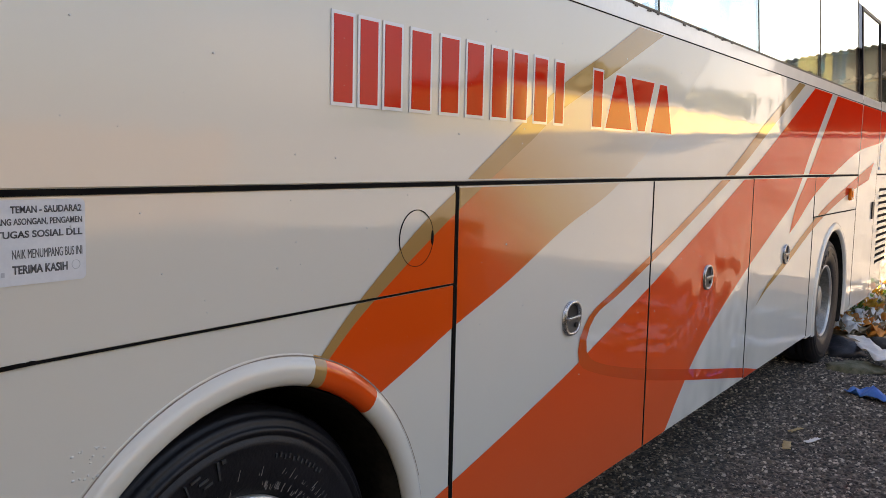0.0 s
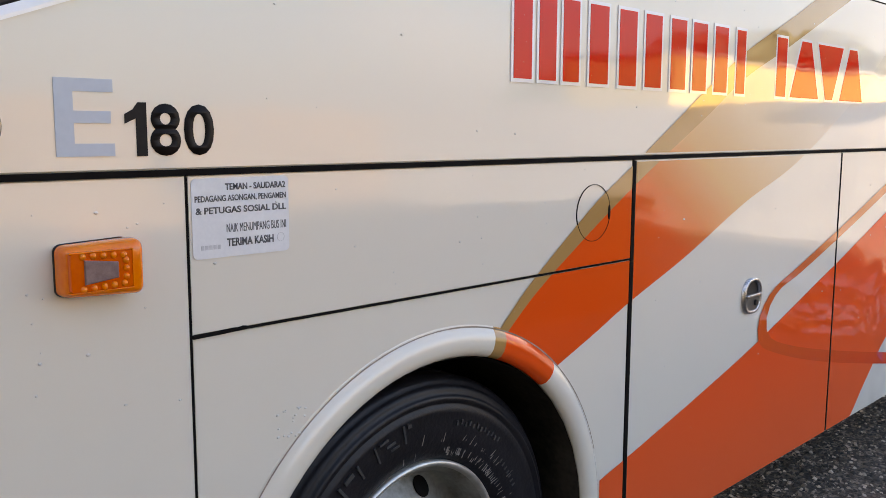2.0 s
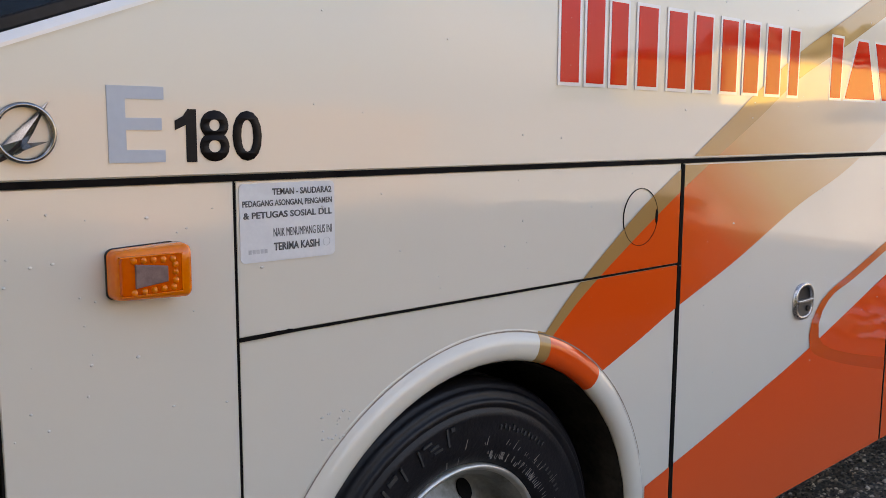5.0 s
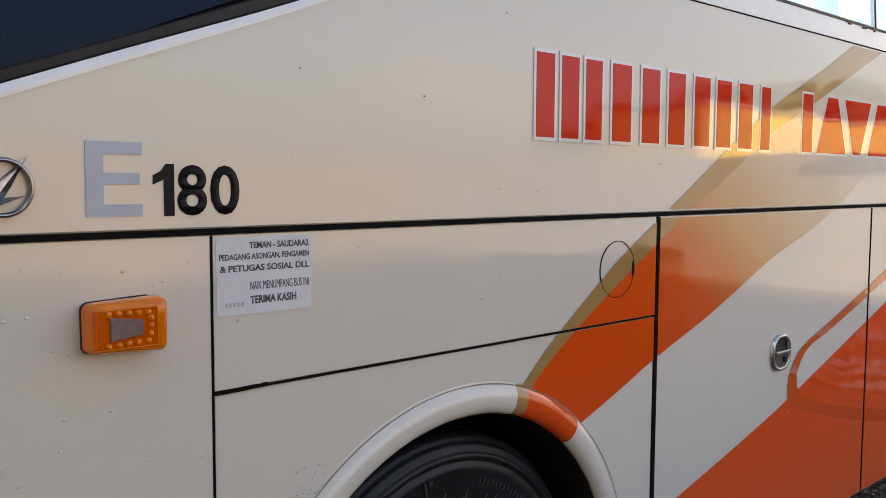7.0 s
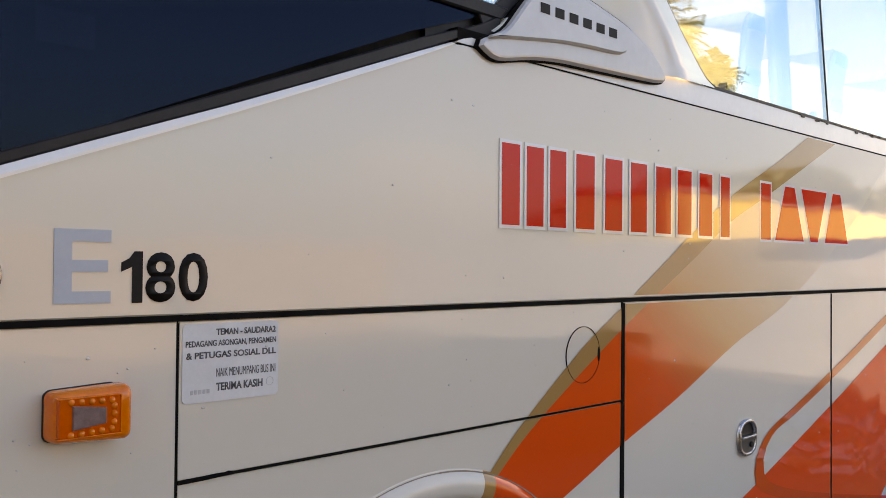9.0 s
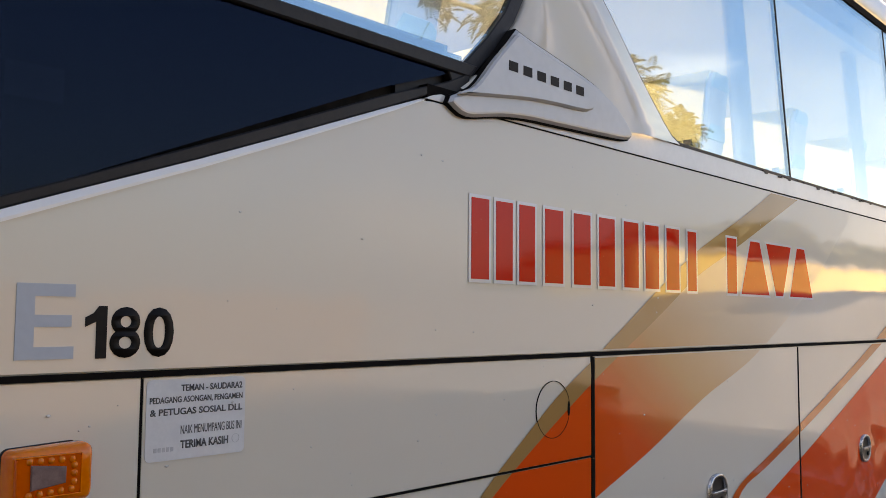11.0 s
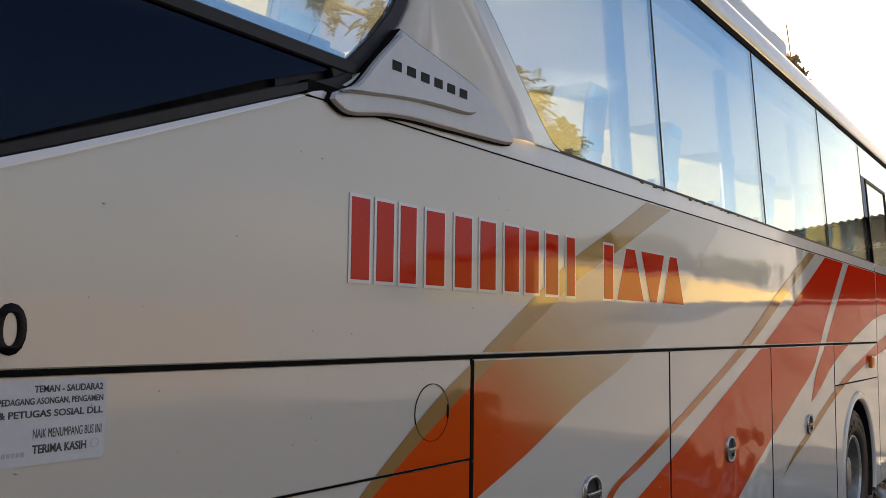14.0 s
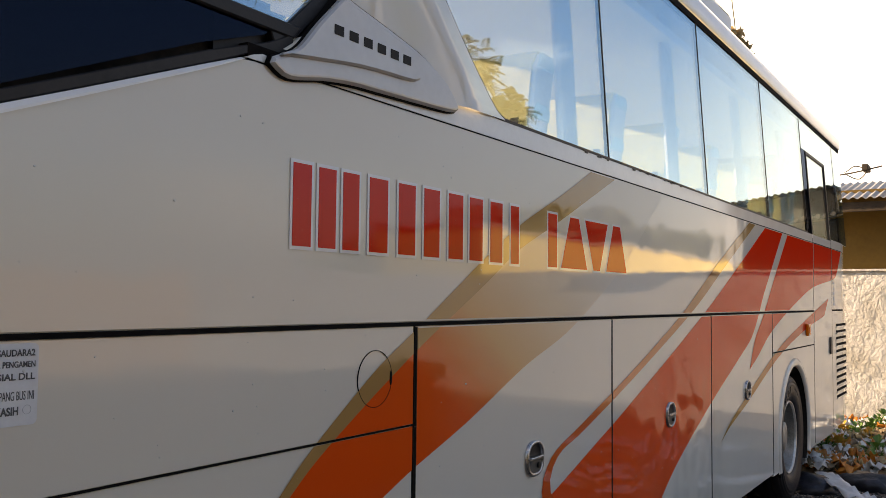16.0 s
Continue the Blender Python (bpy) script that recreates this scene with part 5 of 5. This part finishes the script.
for i in range(420):
    d = Vector((rng.gauss(0, 1), rng.gauss(0, 1), rng.gauss(0, 1))).normalized() * rng.random() ** 0.4
    p = Vector((5.52 + 0.21 * d.x, 0.40 + 0.12 * d.y, 3.72 + 0.15 * d.z - 0.22 * d.x))
    u = Vector((rng.uniform(-1, 1), rng.uniform(-1, 1), rng.uniform(-1, 1))).normalized()
    v = u.cross(Vector((rng.uniform(-1, 1), rng.uniform(-1, 1), rng.uniform(-1, 1)))).normalized()
    ln, wd = rng.uniform(0.03, 0.08), rng.uniform(0.012, 0.03)
    k = len(dv)
    dv += [tuple(p - u * ln), tuple(p + v * wd), tuple(p + u * ln), tuple(p - v * wd)]
    df.append((k, k + 1, k + 2, k + 3))
me = bpy.data.meshes.new("dry_leaf_bundle")
me.from_pydata(dv, [], df)
me.materials.append(M_dry)
tagged(new("dry_leaf_bundle", me), "bundle of dry brown leaves caught on the coach roof", "leaves")
cable("dry_stalk", [(5.45, 0.40, 3.64), (5.42, 0.40, 3.95), (5.30, 0.40, 4.22)], 0.006, M_dry, "thin dry stalk on the coach roof", "stalk")

# ---- loose gravel ----


def stone_material():
    m, n, l, b = mat_new("mixed_grey_gravel")
    info = n.new("ShaderNodeNewGeometry")
    col = ramp_node(n, l, info.outputs["Random Per Island"], [(0.0, (0.016, 0.013, 0.011)), (0.55, (0.068, 0.052, 0.040)), (0.82, (0.30, 0.24, 0.19)), (1.0, (0.80, 0.70, 0.58))])
    at = n.new("ShaderNodeTexCoord").outputs["Object"]
    fine = noise_node(n, l, at, 90.0)
    l.new(mixed(n, l, 0.2, col, ramp_node(n, l, fine, [(0.3, (0.03, 0.028, 0.025)), (0.7, (0.2, 0.18, 0.16))])), b.inputs["Base Color"])
    b.inputs["Roughness"].default_value = 0.75
    return m


M_stones = stone_material()
gen = np.random.default_rng(3)
count = 95000
cx = gen.uniform(-0.5, 8.5, count)
cy = -1.9 + 2.3 * gen.random(count)
size = 0.0030 + 0.0085 * gen.random(count) ** 2.6
base = np.array([(-1, -1, 0), (1, -1, 0), (1, 1, 0), (-1, 1, 0), (-0.6, -0.6, 1), (0.6, -0.6, 1), (0.6, 0.6, 1), (-0.6, 0.6, 1)], float)
ang = gen.uniform(0, 6.283, count)
verts = base[None] * gen.uniform(0.6, 1.25, (count, 8, 3)) * size[:, None, None]
verts[:, :, 2] *= gen.uniform(0.5, 1.1, count)[:, None]
rx = verts[:, :, 0] * np.cos(ang)[:, None] - verts[:, :, 1] * np.sin(ang)[:, None] + cx[:, None]
ry = verts[:, :, 0] * np.sin(ang)[:, None] + verts[:, :, 1] * np.cos(ang)[:, None] + cy[:, None]
verts = np.stack([rx, ry, verts[:, :, 2] - 0.001], -1).reshape(-1, 3)
quads = np.array([(4, 5, 6, 7), (0, 1, 5, 4), (1, 2, 6, 5), (2, 3, 7, 6), (3, 0, 4, 7)])
faces = (quads[None] + 8 * np.arange(count)[:, None, None]).reshape(-1, 4)
me = bpy.data.meshes.new("gravel")
me.from_pydata(verts.tolist(), [], faces.tolist())
me.materials.append(M_stones)
tagged(new("gravel", me), "loose dark and pale gravel stones over the yard", "gravel", kind="stuff")

# ---- litter and weeds beside the rear of the coach ----
M_scrap_white = surface("dirty_white_plastic", (0.66, 0.63, 0.58), (0.88, 0.87, 0.84), 12, 0.5)
M_scrap_blue = surface("blue_plastic", (0.01, 0.10, 0.42), (0.03, 0.22, 0.62), 9, 0.4)
M_scrap_orange = surface("orange_wrapper", (0.62, 0.16, 0.02), (0.75, 0.30, 0.04), 9, 0.5)
M_sack = surface("black_plastic_sack", (0.010, 0.010, 0.012), (0.04, 0.04, 0.05), 9, 0.4, bump=0.01, bump_scale=14)
M_moss = surface("mossy_rubble", (0.06, 0.07, 0.03), (0.24, 0.22, 0.15), 14, 0.9, bump=0.012, bump_scale=30)
M_brown = surface("brown_leaf_litter", (0.12, 0.085, 0.05), (0.36, 0.27, 0.16), 14, 0.9, bump=0.008, bump_scale=40)
M_weed = surface("bright_green_weed", (0.05, 0.14, 0.015), (0.16, 0.30, 0.05), 10, 0.5)
M_yellow_leaf = surface("yellowing_leaf", (0.50, 0.22, 0.02), (0.65, 0.42, 0.06), 10, 0.6)


def scrap(name, label, category, at, length, width, turn, material, lift=0.03, group=""):
    """A crumpled strip of sheet lying on the ground."""
    bm = bmesh.new()
    n, m = 10, 4
    grid = []
    for i in range(n + 1):
        row = []
        for j in range(m + 1):
            u, v = i / n - 0.5, j / m - 0.5
            z = 0.006 + lift * abs(noise.noise(Vector((u * 4 + at[0] * 7, v * 3 + at[1] * 5, length)))) * 2
            row.append(bm.verts.new((u * length, v * width * (1 - 0.4 * abs(noise.noise(Vector((u * 5, at[0], at[1]))))), z)))
        grid.append(row)
    for i in range(n):
        for j in range(m):
            bm.faces.new((grid[i][j], grid[i + 1][j], grid[i + 1][j + 1], grid[i][j + 1]))
    got = bmesh.ops.extrude_face_region(bm, geom=bm.faces[:])
    for v in got["geom"]:
        if isinstance(v, bmesh.types.BMVert):
            v.co.z += 0.003
    bmesh.ops.recalc_face_normals(bm, faces=bm.faces[:])
    ob = part(name, bm, material, smooth=True)
    ob.matrix_basis = pose(at[0], at[1], at[2] if len(at) > 2 else 0.0, 0, 0, turn)
    return tagged(ob, label, category, group)


def heap(name, label, category, at, r, h, material, seed, group=""):
    bm = bmesh.new()
    bmesh.ops.create_icosphere(bm, subdivisions=3, radius=1.0)
    for v in bm.verts:
        d = 1 + 0.35 * noise.noise(v.co * 1.7 + Vector((seed, 0, 0))) + 0.15 * noise.noise(v.co * 4.5 + Vector((0, seed, 0)))
        v.co = Vector((v.co.x * r * d, v.co.y * r * 0.75 * d, max(-0.02, v.co.z * h * d)))
    ob = part(name, bm, material, smooth=True)
    ob.matrix_basis = pose(at[0], at[1], 0, 0, 0, seed * 40)
    return tagged(ob, label, category, group)


def weed(at, size, material, label, seed):
    r = random.Random(seed)
    verts, faces = [], []
    for i in range(46):
        a, tilt = r.uniform(0, 6.283), r.uniform(0.2, 1.2)
        d = Vector((math.cos(a) * math.sin(tilt), math.sin(a) * math.sin(tilt), math.cos(tilt)))
        s = d.cross(Vector((0, 0, 1))).normalized()
        p = d * size * r.uniform(0.2, 0.8) + Vector((0, 0, 0.01))
        ln, wd = size * r.uniform(0.25, 0.5), size * r.uniform(0.10, 0.18)
        e = p + (d + Vector((0, 0, -0.5))).normalized() * ln
        mid = p.lerp(e, 0.5) + Vector((0, 0, 0.02))
        k = len(verts)
        verts += [tuple(p), tuple(mid + s * wd), tuple(e), tuple(mid - s * wd), (0, 0, 0), tuple(s * 0.004), tuple(p + s * 0.004)]
        faces += [(k, k + 1, k + 2, k + 3), (k + 4, k + 5, k + 6, k)]
    me = bpy.data.meshes.new("weed")
    me.from_pydata(verts, [], faces)
    me.materials.append(material)
    ob = new("weed", me)
    ob.location = (at[0], at[1], 0.0)
    tagged(ob, label, "weed", "weeds along the wall")


scrap("plastic_scrap", "crumpled blue plastic strip on the gravel", "litter", (4.61, -0.56), 0.46, 0.14, 62, M_scrap_blue, 0.06, "litter")
scrap("plastic_scrap", "long torn white plastic strip on dark rubble", "litter", (6.05, -0.27, 0.09), 1.05, 0.17, 22, M_scrap_white, 0.03, "litter")
scrap("plastic_scrap", "torn white plastic sheet on dark rubble", "litter", (5.62, -0.56, 0.05), 0.40, 0.20, 35, M_scrap_white, 0.05, "litter")
heap("black_sack", "crumpled black plastic sack among the litter", "sack", (6.22, -0.02), 0.28, 0.13, M_sack, 1, "sacks")
heap("black_sack", "crumpled black plastic sack among the litter", "sack", (6.55, -0.44), 0.26, 0.15, M_sack, 2, "sacks")
heap("mossy_rubble", "low heap of mossy rubble beside the wheel", "rubble", (5.58, -0.27), 0.27, 0.05, M_moss, 3, "rubble heaps")
for x, y, r, h, seed in ((7.3, 0.0, 0.75, 0.035, 4), (8.2, 0.3, 0.9, 0.04, 5), (8.5, -0.6, 0.8, 0.05, 8), (9.4, 0.4, 0.9, 0.06, 6), (10.4, 0.2, 0.9, 0.09, 7)):
    heap("leaf_litter", "low heap of brown leaf litter", "leaf litter", (x, y), r, h, M_brown, seed, "litter heaps")
for x, y, ln, wd, turn, mat, word in ((3.13, -0.29, 0.15, 0.05, 12, M_dry, "dry pale leaf"), (3.32, -0.39, 0.14, 0.03, -20, M_scrap_white, "small white scrap"), (3.48, -0.26, 0.13, 0.03, 160, M_dry, "dry pale leaf"),
                                     (2.2, -0.62, 0.08, 0.03, 75, M_dry, "dry pale leaf")):
    scrap("ground_scrap", word + " on the dark gravel", "litter", (x, y), ln, wd, turn, mat, 0.01, "litter")
lr = random.Random(21)
for i in range(150):
    x = lr.uniform(6.9, 10.9)
    y = lr.uniform(-0.55, 0.25 + 0.22 * (x - 6.9))
    mat, word = lr.choice(((M_scrap_white, "crumpled white scrap"), (M_scrap_white, "crumpled white scrap"), (M_scrap_white, "crumpled white scrap"), (M_dry, "dry brown leaf"), (M_brown, "rotting brown leaf"), (M_scrap_orange, "torn orange wrapper"), (M_scrap_white, "torn pale wrapper")))
    scrap("ground_scrap", word + " among the litter", "litter", (x, y, 0.03 + 0.05 * lr.random()), lr.uniform(0.12, 0.34), lr.uniform(0.08, 0.2), lr.uniform(0, 180), mat, 0.08, "litter")
for i in range(46):
    x, y = lr.uniform(4.9, 8.6), lr.uniform(-2.7, -1.0)
    mat, word = lr.choice(((M_scrap_white, "torn white plastic sheet"), (M_scrap_white, "crumpled white scrap"), (M_scrap_orange, "torn orange wrapper"), (M_dry, "dry brown leaf")))
    scrap("ground_scrap", word + " scattered on the gravel yard", "litter", (x, y, 0.0), lr.uniform(0.2, 0.6), lr.uniform(0.1, 0.28), lr.uniform(0, 180), mat, 0.06, "litter")
for i in range(40):
    x, y = lr.uniform(7.5, 11.2), lr.uniform(-0.45, 0.9)
    bright = lr.random() < 0.3
    weed((x, y), lr.uniform(0.11, 0.24), M_yellow_leaf if bright else M_weed, "yellowing low weed among litter" if bright else "bright green low weed among litter", i)

# ---- dried drops and dirt specks on the paint ----
M_drop = surface("pale_dirt_drop", (0.62, 0.60, 0.56), (0.85, 0.84, 0.82), 60, 0.25, coat=0.6)
dr = random.Random(5)
bm = bmesh.new()
spots = [(dr.uniform(-1.27, -1.20), dr.uniform(1.02, 1.09)) for i in range(22)] + [(dr.uniform(-1.85, -1.47), dr.uniform(1.15, 1.54)) for i in range(26)]
spots += [(dr.uniform(-1.4, 3.0), dr.uniform(1.62, 2.15)) for i in range(60)] + [(dr.uniform(-1.4, -0.2), dr.uniform(1.30, 1.55)) for i in range(14)] + [(dr.uniform(0.1, 3.0), dr.uniform(0.7, 1.5)) for i in range(40)]
for x, z in spots:
    if x < -0.6 and z > 1.78 + 0.41 * (x + 1.65):
        continue
    r = dr.uniform(0.0012, 0.0030)
    bmesh.ops.create_icosphere(bm, subdivisions=1, radius=1.0, matrix=Matrix.Translation((x, -0.0022, z)) @ Matrix.Diagonal((r * dr.uniform(0.8, 2.0), 0.0016, r, 1)))
tagged(part("dried_spatter", bm, M_drop, bus, "pale dried drops on the paint", smooth=True), kind="stuff")
